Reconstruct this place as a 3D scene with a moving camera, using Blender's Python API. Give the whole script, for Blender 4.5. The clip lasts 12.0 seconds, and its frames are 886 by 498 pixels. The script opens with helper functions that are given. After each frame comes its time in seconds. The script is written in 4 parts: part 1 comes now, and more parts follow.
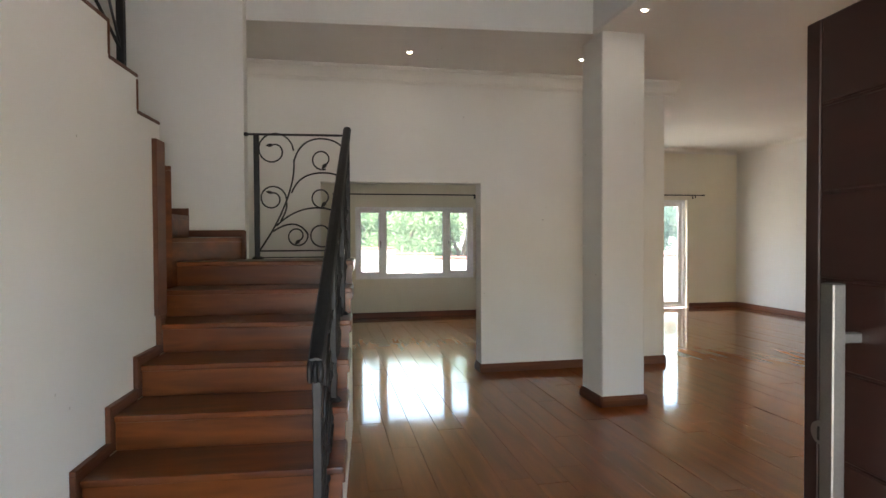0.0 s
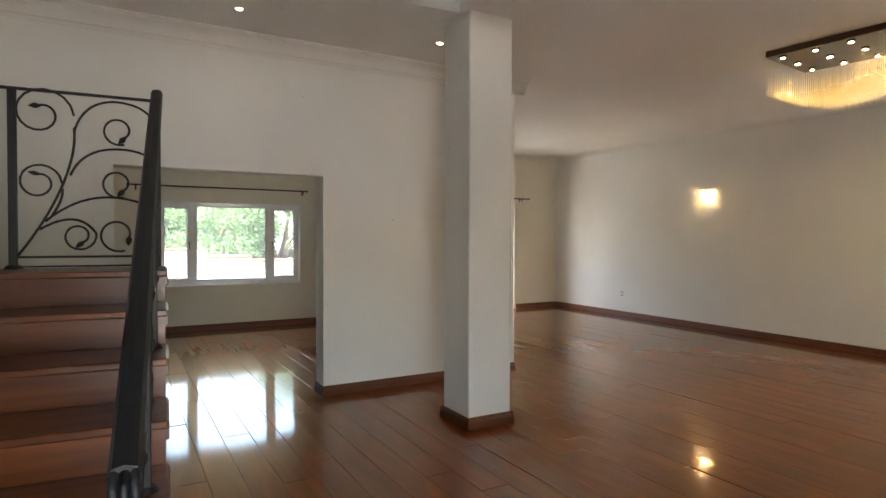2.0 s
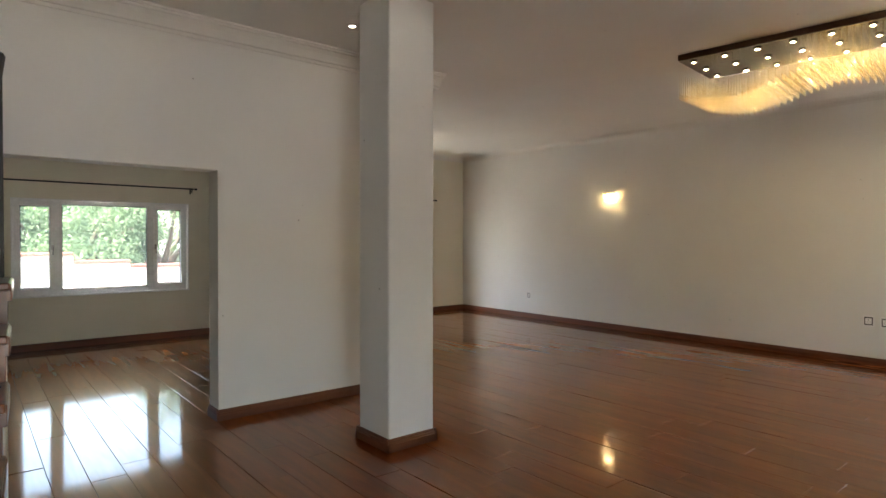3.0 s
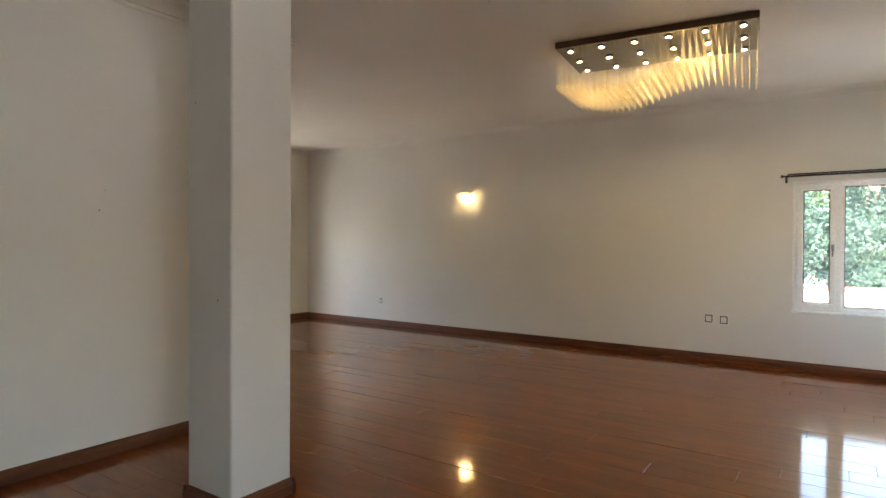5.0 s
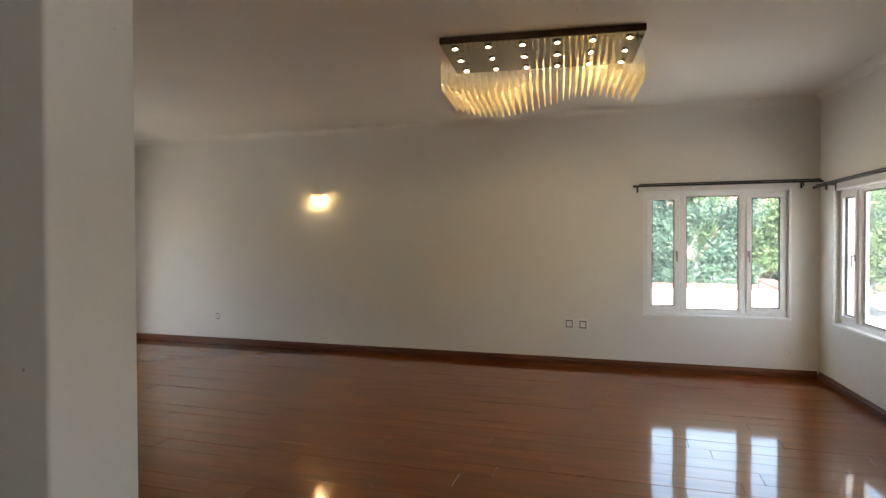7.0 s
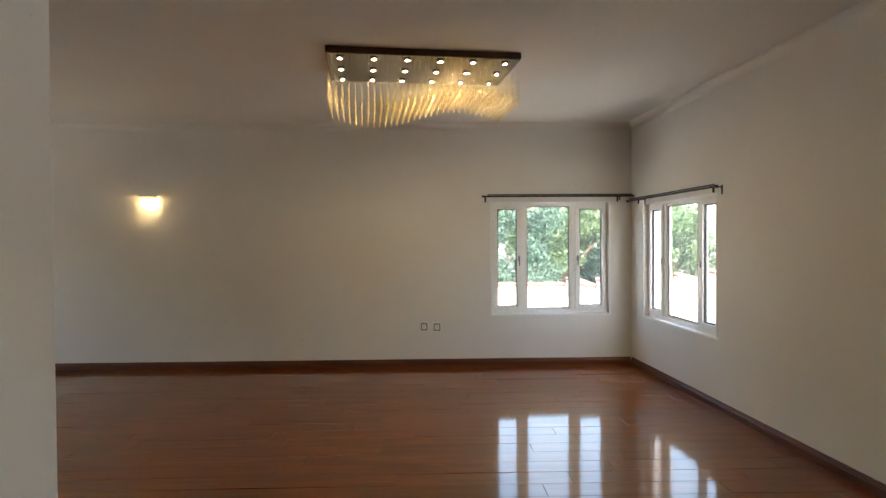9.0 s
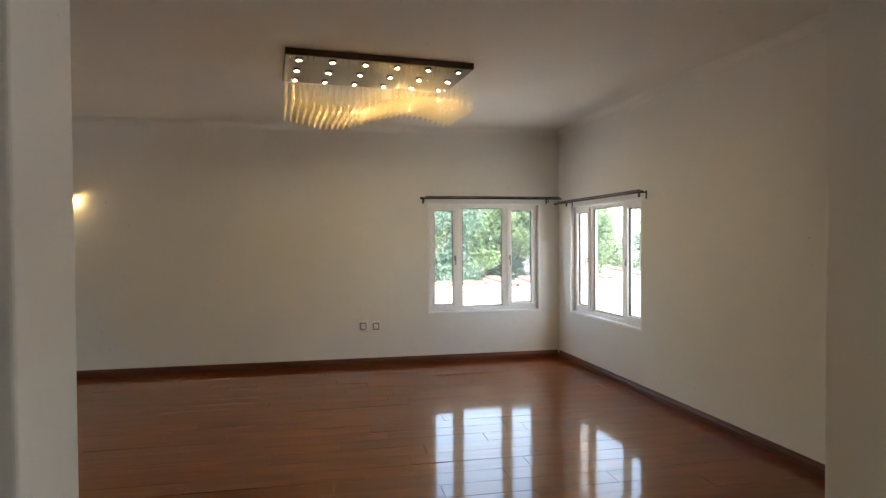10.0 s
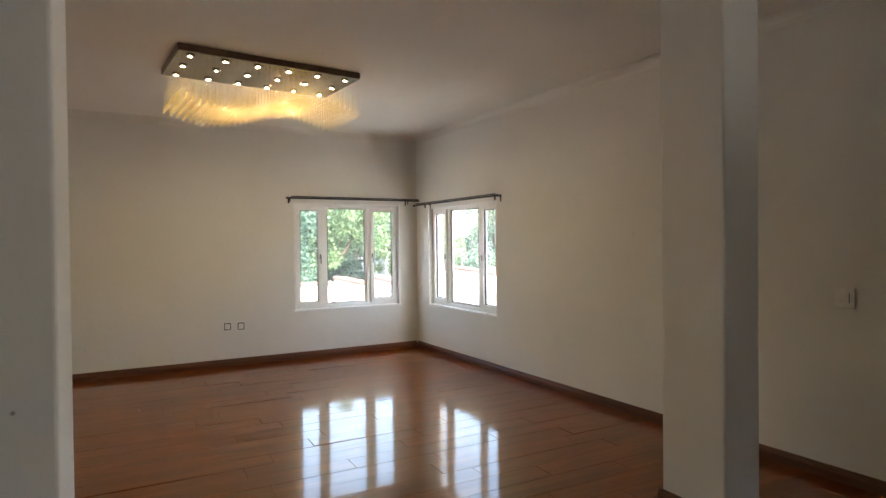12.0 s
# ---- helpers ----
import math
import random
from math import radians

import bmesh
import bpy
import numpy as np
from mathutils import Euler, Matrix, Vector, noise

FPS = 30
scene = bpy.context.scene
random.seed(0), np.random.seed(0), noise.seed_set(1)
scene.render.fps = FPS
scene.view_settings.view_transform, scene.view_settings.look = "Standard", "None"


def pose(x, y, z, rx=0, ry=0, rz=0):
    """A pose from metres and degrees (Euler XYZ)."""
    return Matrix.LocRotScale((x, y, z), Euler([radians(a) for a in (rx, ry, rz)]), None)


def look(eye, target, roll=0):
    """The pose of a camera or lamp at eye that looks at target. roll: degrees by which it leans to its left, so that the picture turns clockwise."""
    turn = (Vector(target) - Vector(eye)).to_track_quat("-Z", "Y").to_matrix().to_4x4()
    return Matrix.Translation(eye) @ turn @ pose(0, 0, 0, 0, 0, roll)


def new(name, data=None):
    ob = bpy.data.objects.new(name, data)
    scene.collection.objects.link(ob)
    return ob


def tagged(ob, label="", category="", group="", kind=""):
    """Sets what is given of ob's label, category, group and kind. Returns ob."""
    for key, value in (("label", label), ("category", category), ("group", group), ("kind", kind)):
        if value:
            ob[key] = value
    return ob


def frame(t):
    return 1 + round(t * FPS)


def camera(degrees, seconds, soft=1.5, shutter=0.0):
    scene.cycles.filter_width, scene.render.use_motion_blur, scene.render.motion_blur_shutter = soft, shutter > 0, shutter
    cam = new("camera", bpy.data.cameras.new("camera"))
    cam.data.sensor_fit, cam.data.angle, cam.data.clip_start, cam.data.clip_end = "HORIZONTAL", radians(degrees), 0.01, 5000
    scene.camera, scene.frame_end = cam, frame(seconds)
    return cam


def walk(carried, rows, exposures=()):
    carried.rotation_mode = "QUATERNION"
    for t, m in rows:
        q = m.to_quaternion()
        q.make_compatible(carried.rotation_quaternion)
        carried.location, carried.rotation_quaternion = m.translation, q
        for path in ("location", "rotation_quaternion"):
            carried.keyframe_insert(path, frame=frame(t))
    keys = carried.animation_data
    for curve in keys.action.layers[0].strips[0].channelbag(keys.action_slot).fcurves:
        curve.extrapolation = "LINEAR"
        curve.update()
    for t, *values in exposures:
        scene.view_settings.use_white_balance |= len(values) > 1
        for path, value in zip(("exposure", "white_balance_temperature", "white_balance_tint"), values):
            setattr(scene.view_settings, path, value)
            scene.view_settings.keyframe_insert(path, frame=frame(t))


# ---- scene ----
cam = camera(74.8, 12.0)
PATH = [
    (0, (0.187, 0.55, 1.468), (0.577, 2.511, 1.426), -0.3),
    (0.5, (0.12, 0.718, 1.458), (0.638, 2.649, 1.417), -0.1),
    (1, (0.074, 0.937, 1.462), (0.759, 2.816, 1.424), -0.0),
    (1.5, (0.108, 1.153, 1.486), (0.94, 2.972, 1.443), 0.1),
    (2, (0.128, 1.379, 1.481), (1.113, 3.119, 1.44), 0.2),
    (2.5, (0.181, 1.591, 1.469), (1.29, 3.255, 1.433), 0.1),
    (3, (0.222, 1.807, 1.479), (1.495, 3.349, 1.447), 0.1),
    (3.2, (0.23, 1.888, 1.481), (1.575, 3.368, 1.451), 0.2),
    (5, (0.627, 2.532, 1.436), (2.276, 3.663, 1.419), 0.3),
    (5.5, (0.741, 2.668, 1.48), (2.465, 3.682, 1.452), 0.1),
    (6, (0.853, 2.875, 1.53), (2.626, 3.8, 1.499), -0.3),
    (6.5, (0.932, 3.04, 1.591), (2.768, 3.832, 1.555), -0.3),
    (7, (0.962, 3.188, 1.592), (2.869, 3.792, 1.562), -0.2),
    (8.8, (0.795, 3.759, 1.675), (2.794, 3.798, 1.643), -0.3),
    (9, (0.806, 3.818, 1.684), (2.805, 3.768, 1.65), -0.4),
    (9.5, (0.733, 4.041, 1.682), (2.722, 3.836, 1.648), -0.4),
    (10, (0.656, 4.241, 1.692), (2.622, 3.876, 1.656), -0.4),
    (10.5, (0.613, 4.447, 1.664), (2.527, 3.867, 1.636), -0.4),
    (11, (0.562, 4.596, 1.685), (2.424, 3.869, 1.648), -0.4),
    (11.5, (0.463, 4.71, 1.659), (2.279, 3.872, 1.626), -0.4),
    (12, (0.383, 4.914, 1.627), (2.153, 3.983, 1.599), -0.6),
]
walk(cam, [(t, look(eye, target, roll)) for t, eye, target, roll in PATH],
     [(0.0, 4.15, 7250, 9), (1.5, 4.25, 7250, 9), (3.0, 3.96, 7250, 9), (5.0, 3.96, 7250, 9), (7.0, 3.66, 7250, 9), (9.5, 3.58, 7250, 9), (12.0, 3.81, 7250, 9)])

# ---- world, sun, exposure ----
world = bpy.data.worlds.new("world")
scene.world = world
world.use_nodes = True
wn = world.node_tree
sky = wn.nodes.new("ShaderNodeTexSky")
sky.sky_type = "NISHITA"
sky.sun_disc = False
sky.sun_elevation = radians(58)
sky.sun_rotation = radians(-92)
sky.air_density, sky.dust_density = 1.0, 2.5
wn.links.new(sky.outputs[0], wn.nodes["Background"].inputs[0])
wn.nodes["Background"].inputs[1].default_value = 0.15
sun = new("sun", bpy.data.lights.new("sun", "SUN"))
sun.data.energy, sun.data.angle, sun.data.color = 2.0, radians(3), (1.0, 0.95, 0.88)
sun.matrix_world = look((-7, -0.3, 11), (0, 0, 0))

# ---- materials ----


def material(name):
    m = bpy.data.materials.new(name)
    m.use_nodes = True
    n = m.node_tree
    return m, n, n.nodes["Principled BSDF"]


def node(n, kind, **inputs):
    k = n.nodes.new(kind)
    for key, value in inputs.items():
        k.inputs[key].default_value = value
    return k


def coords(n, which="Object"):
    return n.nodes.new("ShaderNodeTexCoord").outputs[which]


def position(n):
    return n.nodes.new("ShaderNodeNewGeometry").outputs["Position"]


def ramp(n, fac, stops):
    r = n.nodes.new("ShaderNodeValToRGB")
    n.links.new(fac, r.inputs[0])
    e = r.color_ramp.elements
    while len(e) < len(stops):
        e.new(0.5)
    for k, (p, c) in zip(e, stops):
        k.position, k.color = p, (*c, 1)
    return r.outputs[0]


def bump(n, height, strength, distance):
    b = node(n, "ShaderNodeBump", Strength=strength, Distance=distance)
    n.links.new(height, b.inputs["Height"])
    return b


def plaster(name, a, b, rough=0.75):
    """Painted plaster: slow tone drift, trowel waves and small pits."""
    m, n, p = material(name)
    pos = position(n)
    big = node(n, "ShaderNodeTexNoise", Scale=0.9, Detail=4.0)
    n.links.new(pos, big.inputs["Vector"])
    base = ramp(n, big.outputs[0], [(0.3, a), (0.7, b)])
    wave = node(n, "ShaderNodeTexNoise", Scale=6.0, Detail=3.0)
    fine = node(n, "ShaderNodeTexNoise", Scale=95.0, Detail=3.0)
    pits = node(n, "ShaderNodeTexVoronoi", Scale=5.0)
    for k in (wave, fine, pits):
        n.links.new(pos, k.inputs["Vector"])
    pit = ramp(n, pits.outputs["Distance"], [(0.0, (0, 0, 0)), (0.06, (1, 1, 1))])
    rare = node(n, "ShaderNodeTexNoise", Scale=1.7, Detail=2.0)
    n.links.new(pos, rare.inputs["Vector"])
    chip = node(n, "ShaderNodeTexVoronoi", Scale=6.5)
    n.links.new(pos, chip.inputs["Vector"])
    spot = ramp(n, chip.outputs["Distance"], [(0.03, (1, 1, 1)), (0.055, (0, 0, 0))])
    where = ramp(n, rare.outputs[0], [(0.54, (0, 0, 0)), (0.6, (1, 1, 1))])
    both = n.nodes.new("ShaderNodeMath")
    both.operation = "MULTIPLY"
    n.links.new(spot, both.inputs[0])
    n.links.new(where, both.inputs[1])
    paint = n.nodes.new("ShaderNodeMixRGB")
    n.links.new(both.outputs[0], paint.inputs[0])
    n.links.new(base, paint.inputs[1])
    paint.inputs[2].default_value = (0.40, 0.37, 0.32, 1)
    n.links.new(paint.outputs[0], p.inputs["Base Color"])
    b1 = bump(n, wave.outputs[0], 0.35, 0.012)
    b2 = bump(n, fine.outputs[0], 0.25, 0.002)
    b3 = bump(n, pit, 0.6, 0.003)
    n.links.new(b1.outputs[0], b2.inputs["Normal"])
    n.links.new(b2.outputs[0], b3.inputs["Normal"])
    n.links.new(b3.outputs[0], p.inputs["Normal"])
    p.inputs["Roughness"].default_value = rough
    return m


WALL = plaster("wall_plaster", (0.74, 0.725, 0.675), (0.79, 0.78, 0.735))
CREAM = plaster("cream_plaster", (0.76, 0.715, 0.58), (0.80, 0.765, 0.645))
CEIL = plaster("ceiling_paint", (0.73, 0.71, 0.65), (0.77, 0.755, 0.70), 0.85)
OUTWALL = plaster("garden_wall_plaster", (0.72, 0.70, 0.67), (0.82, 0.80, 0.77), 0.9)


def timber(name, dark, mid, light, rough, coat, island=False, axis=1, spread=1.0, relief=1.0):
    """Lacquered wood, grain along the given axis."""
    m, n, p = material(name)
    pos = position(n)
    if island:
        rnd = n.nodes.new("ShaderNodeNewGeometry").outputs["Random Per Island"]
    else:
        rnd = n.nodes.new("ShaderNodeObjectInfo").outputs["Random"]
    shift = n.nodes.new("ShaderNodeVectorMath")
    shift.operation = "SCALE"
    shift.inputs[0].default_value = (13.0, 37.0, 5.0)
    n.links.new(rnd, shift.inputs["Scale"])
    add = n.nodes.new("ShaderNodeVectorMath")
    n.links.new(pos, add.inputs[0])
    n.links.new(shift.outputs[0], add.inputs[1])
    mp = n.nodes.new("ShaderNodeMapping")
    s = [9.0, 9.0, 9.0]
    s[axis] = 0.9
    mp.inputs["Scale"].default_value = s
    n.links.new(add.outputs[0], mp.inputs["Vector"])
    figure = node(n, "ShaderNodeTexNoise", Scale=1.3, Detail=2.0, Roughness=0.5, Distortion=0.8)
    grain = node(n, "ShaderNodeTexNoise", Scale=5.0, Detail=1.0, Roughness=0.5)
    n.links.new(mp.outputs[0], figure.inputs["Vector"])
    n.links.new(mp.outputs[0], grain.inputs["Vector"])
    mix = n.nodes.new("ShaderNodeMath")
    mix.operation = "MULTIPLY_ADD"
    n.links.new(grain.outputs[0], mix.inputs[0])
    mix.inputs[1].default_value = 0.18
    n.links.new(figure.outputs[0], mix.inputs[2])
    tone = n.nodes.new("ShaderNodeMath")
    tone.operation = "MULTIPLY_ADD"
    n.links.new(rnd, tone.inputs[0])
    tone.inputs[1].default_value = 0.16 * spread
    n.links.new(mix.outputs[0], tone.inputs[2])
    n.links.new(ramp(n, tone.outputs[0], [(0.30, dark), (0.64, mid), (0.95, light)]), p.inputs["Base Color"])
    p.inputs["Roughness"].default_value = rough
    p.inputs["Coat Weight"].default_value = coat
    p.inputs["Coat Roughness"].default_value = 0.06 if relief else 0.075
    p.inputs["Coat IOR"].default_value = 1.5 if relief else 1.40
    if not relief:
        p.inputs["Coat Tint"].default_value = (0.90, 0.62, 0.36, 1.0)
        p.inputs["Specular IOR Level"].default_value = 0.45
    slow = node(n, "ShaderNodeTexNoise", Scale=3.0, Detail=2.0)
    n.links.new(add.outputs[0], slow.inputs["Vector"])
    if relief:
        b1 = bump(n, slow.outputs[0], 0.02, 0.01)
        last = bump(n, grain.outputs[0], 0.03 * relief, 0.001)
        n.links.new(b1.outputs[0], last.inputs["Normal"])
        n.links.new(last.outputs[0], p.inputs["Normal"])
    return m


PLANK = timber("floor_laminate", (0.095, 0.024, 0.004), (0.165, 0.044, 0.007), (0.245, 0.078, 0.014), 0.30, 1.0, relief=0.0)
PLANK_REST = timber("floor_laminate_rest", (0.095, 0.024, 0.004), (0.165, 0.044, 0.007), (0.245, 0.078, 0.014), 0.30, 1.0, island=True, relief=0.0)
STEP = timber("stair_timber", (0.045, 0.011, 0.003), (0.125, 0.032, 0.007), (0.22, 0.064, 0.015), 0.28, 0.2, axis=0)
SKIRT = timber("skirting_timber", (0.06, 0.017, 0.006), (0.105, 0.03, 0.009), (0.145, 0.045, 0.014), 0.5, 0.05, axis=1)
SKIRT_X = timber("skirting_timber_across", (0.06, 0.017, 0.006), (0.105, 0.03, 0.009), (0.145, 0.045, 0.014), 0.5, 0.05, axis=0)
DOORWOOD = timber("door_timber", (0.010, 0.0028, 0.0017), (0.016, 0.0044, 0.0025), (0.023, 0.0065, 0.0036), 0.45, 0.0, axis=1)


def plain(name, color, rough, metal=0.0, vary=0.06, scale=30.0, strength=0.1):
    m, n, p = material(name)
    tex = node(n, "ShaderNodeTexNoise", Scale=scale, Detail=3.0)
    n.links.new(position(n), tex.inputs["Vector"])
    lo = tuple(max(0.0, c * (1 - vary)) for c in color)
    hi = tuple(min(1.0, c * (1 + vary)) for c in color)
    n.links.new(ramp(n, tex.outputs[0], [(0.3, lo), (0.7, hi)]), p.inputs["Base Color"])
    n.links.new(bump(n, tex.outputs[0], strength, 0.001).outputs[0], p.inputs["Normal"])
    p.inputs["Roughness"].default_value = rough
    p.inputs["Metallic"].default_value = metal
    return m


IRON = plain("black_painted_iron", (0.010, 0.010, 0.011), 0.52, 0.0, 0.3, 60, 0.25)
UPVC = plain("white_window_frame", (0.86, 0.86, 0.85), 0.35)
STEEL = plain("brushed_steel", (0.26, 0.25, 0.235), 0.45, 1.0, 0.05, 200, 0.1)
CHROME = plain("mirror_steel", (0.36, 0.33, 0.285), 0.04, 1.0, 0.02, 20, 0.01)
CANOPY_EDGE = plain("dark_canopy_edge", (0.10, 0.065, 0.045), 0.3, 0.4)
PLASTIC = plain("white_plastic", (0.82, 0.81, 0.77), 0.4)
GREYPL = plain("grey_plastic", (0.12, 0.115, 0.11), 0.45)
BLACK = plain("black_hole", (0.015, 0.014, 0.013), 0.7)
RUBBER = plain("black_gasket", (0.03, 0.03, 0.03), 0.6)
TERRACOTTA = plain("terracotta_cap", (0.25, 0.10, 0.075), 0.8, 0.0, 0.25, 8, 0.3)
BARK = plain("bark", (0.10, 0.075, 0.055), 0.95, 0.0, 0.4, 25, 0.8)
ROOFTILE = plain("roof_tile", (0.30, 0.17, 0.13), 0.85, 0.0, 0.3, 6, 0.4)
HOUSEWALL = plain("house_render", (0.46, 0.50, 0.56), 0.9, 0.0, 0.1, 2, 0.1)
GROUND = plain("paving_ground", (0.46, 0.44, 0.41), 0.9, 0.0, 0.25, 1.5, 0.3)
DARKGLASS = plain("far_window_glass", (0.03, 0.035, 0.04), 0.08)


def leaf_material(name, a, b):
    m, n, p = material(name)
    rnd = n.nodes.new("ShaderNodeNewGeometry").outputs["Random Per Island"]
    n.links.new(ramp(n, rnd, [(0.0, a), (1.0, b)]), p.inputs["Base Color"])
    p.inputs["Roughness"].default_value = 0.55
    p.inputs["Subsurface Weight"].default_value = 0.0
    t = n.nodes.new("ShaderNodeBsdfTranslucent")
    n.links.new(p.inputs["Base Color"].links[0].from_socket, t.inputs[0])
    mix = n.nodes.new("ShaderNodeMixShader")
    mix.inputs[0].default_value = 0.35
    n.links.new(p.outputs[0], mix.inputs[1])
    n.links.new(t.outputs[0], mix.inputs[2])
    n.links.new(mix.outputs[0], n.nodes["Material Output"].inputs[0])
    return m


LEAF_A = leaf_material("leaves_light", (0.08, 0.145, 0.065), (0.20, 0.29, 0.15))
LEAF_B = leaf_material("leaves_blue_green", (0.05, 0.10, 0.075), (0.12, 0.20, 0.14))


def glassy(name, tint, least, rough, shine=(1, 1, 1), veil=0.0, veil_tint=(0.86, 0.93, 0.92)):
    """Thin clear glass: straight transmission with a mirror share that grows at a slant."""
    m = bpy.data.materials.new(name)
    m.use_nodes = True
    n = m.node_tree
    n.nodes.remove(n.nodes["Principled BSDF"])
    t = n.nodes.new("ShaderNodeBsdfTransparent")
    t.inputs[0].default_value = (*tint, 1)
    g = n.nodes.new("ShaderNodeBsdfGlossy")
    g.inputs["Roughness"].default_value = rough
    g.inputs["Color"].default_value = (*shine, 1)
    w = n.nodes.new("ShaderNodeLayerWeight")
    w.inputs["Blend"].default_value = 0.5
    power = n.nodes.new("ShaderNodeMath")
    power.operation = "POWER"
    power.inputs[1].default_value = 5.0
    n.links.new(w.outputs["Facing"], power.inputs[0])
    share = n.nodes.new("ShaderNodeMath")
    share.operation = "MULTIPLY_ADD"
    share.inputs[1].default_value, share.inputs[2].default_value = 1.0 - least, least
    n.links.new(power.outputs[0], share.inputs[0])
    mix = n.nodes.new("ShaderNodeMixShader")
    n.links.new(share.outputs[0], mix.inputs[0])
    n.links.new(t.outputs[0], mix.inputs[1])
    n.links.new(g.outputs[0], mix.inputs[2])
    last = mix
    # a milky translucent share mixed over the glass
    if veil:
        film = n.nodes.new("ShaderNodeBsdfTranslucent")
        film.inputs[0].default_value = (*veil_tint, 1)
        last = n.nodes.new("ShaderNodeMixShader")
        last.inputs[0].default_value = veil
        n.links.new(mix.outputs[0], last.inputs[1])
        n.links.new(film.outputs[0], last.inputs[2])
    n.links.new(last.outputs[0], n.nodes["Material Output"].inputs[0])
    return m


# the pane's milky share stands in for haze over the view outside
PANE = glassy("window_glass", (0.97, 0.985, 0.98), 0.03, 0.0, veil=0.018)
# warm tints and milky share put a lamp-lit gold look into clear crystal
CRYSTAL = glassy("crystal", (0.985, 0.955, 0.88), 0.18, 0.2, (1.0, 0.88, 0.62), veil=0.07, veil_tint=(0.92, 0.82, 0.62))


def emitter(name, color, strength):
    m = bpy.data.materials.new(name)
    m.use_nodes = True
    n = m.node_tree
    n.nodes.remove(n.nodes["Principled BSDF"])
    e = n.nodes.new("ShaderNodeEmission")
    e.inputs[0].default_value = (*color, 1)
    e.inputs[1].default_value = strength
    n.links.new(e.outputs[0], n.nodes["Material Output"].inputs[0])
    return m


LED = emitter("led_disc", (1.0, 0.80, 0.46), 74.0)
SPOTLED = emitter("downlight_disc", (1.0, 0.92, 0.80), 10.0)
BULB = emitter("sconce_bulb", (1.0, 0.74, 0.40), 16.0)

# ---- mesh helpers ----


def part(name, bm, mat, parent=None, label="", m=None, smooth=False):
    """Links a bmesh as one mesh object, under parent if given."""
    me = bpy.data.meshes.new(name)
    bm.normal_update()
    bm.to_mesh(me)
    bm.free()
    me.materials.append(mat)
    if smooth:
        for f in me.polygons:
            f.use_smooth = True
    ob = new(name, me)
    if m is not None:
        ob.matrix_basis = m
    if parent is not None:
        ob.parent = parent
    if label:
        ob["label"] = label
    return ob


def thing(name, label, category, group="", m=None):
    ob = new(name)
    ob.empty_display_size = 0.1
    if m is not None:
        ob.matrix_basis = m
    return tagged(ob, label, category, group)


def setting(ob, label, category):
    return tagged(ob, label, category, kind="structure")


def add_box(bm, x0, x1, y0, y1, z0, z1, bevel=0.0, segments=1):
    r = bmesh.ops.create_cube(bm, size=1.0)
    vs = r["verts"]
    for v in vs:
        v.co = Vector((x0 if v.co.x < 0 else x1, y0 if v.co.y < 0 else y1, z0 if v.co.z < 0 else z1))
    if bevel:
        es = list({e for v in vs for e in v.link_edges})
        bmesh.ops.bevel(bm, geom=es, offset=bevel, segments=segments, affect="EDGES", profile=0.5)
    return bm


def box(x0, x1, y0, y1, z0, z1, bevel=0.0, segments=1):
    return add_box(bmesh.new(), x0, x1, y0, y1, z0, z1, bevel, segments)


def add_cyl(bm, p, q, r0, r1=None, n=16):
    p, q = Vector(p), Vector(q)
    d = q - p
    m = Matrix.Translation((p + q) / 2) @ d.to_track_quat("Z", "Y").to_matrix().to_4x4()
    bmesh.ops.create_cone(bm, cap_ends=True, segments=n, radius1=r0, radius2=r0 if r1 is None else r1, depth=d.length, matrix=m)
    return bm


def cyl(p, q, r0, r1=None, n=16):
    return add_cyl(bmesh.new(), p, q, r0, r1, n)


def add_tube(bm, pts, r, n=8, flat=1.0):
    """A round bar that follows the points."""
    pts = [Vector(p) for p in pts]
    rings = []
    up = Vector((0.31, 0.2, 0.93)).normalized()
    for i, p in enumerate(pts):
        d = (pts[min(i + 1, len(pts) - 1)] - pts[max(i - 1, 0)]).normalized()
        a = d.cross(up)
        a = a.normalized() if a.length > 1e-4 else Vector((1, 0, 0))
        b = d.cross(a)
        rr = r(i / (len(pts) - 1)) if callable(r) else r
        rings.append([bm.verts.new(p + rr * (a * math.cos(k * math.tau / n) + b * flat * math.sin(k * math.tau / n))) for k in range(n)])
    for s, t in zip(rings, rings[1:]):
        for k in range(n):
            bm.faces.new((s[k], s[(k + 1) % n], t[(k + 1) % n], t[k]))
    bm.faces.new(rings[0][::-1])
    bm.faces.new(rings[-1])
    return bm


def prism(profile, length):
    """A profile of (out, up) drawn along x from 0 to length; out is +y."""
    bm = bmesh.new()
    a = [bm.verts.new((0, y, z)) for y, z in profile]
    b = [bm.verts.new((length, y, z)) for y, z in profile]
    n = len(profile)
    for k in range(n):
        bm.faces.new((a[k], b[k], b[(k + 1) % n], a[(k + 1) % n]))
    bm.faces.new(a[::-1])
    bm.faces.new(b)
    bmesh.ops.recalc_face_normals(bm, faces=bm.faces)
    return bm


# ---- large structure ----
EAST, SOUTH, NORTH, MID, WEST = 8.5, 1.10, 11.155, 6.59, -2.35
CEILING, UPPER, ROOF = 3.21, 3.51, 6.3
OUTER = 0.35
# the entrance wall runs a little out of square with the others, turned about the corner by the windows
SKEW = Matrix.Translation((EAST, SOUTH, 0)) @ pose(0, 0, 0, 0, 0, 2.86) @ Matrix.Translation((-EAST, -SOUTH, 0))


def skewed(ob):
    ob.matrix_basis = SKEW @ ob.matrix_basis
    return ob



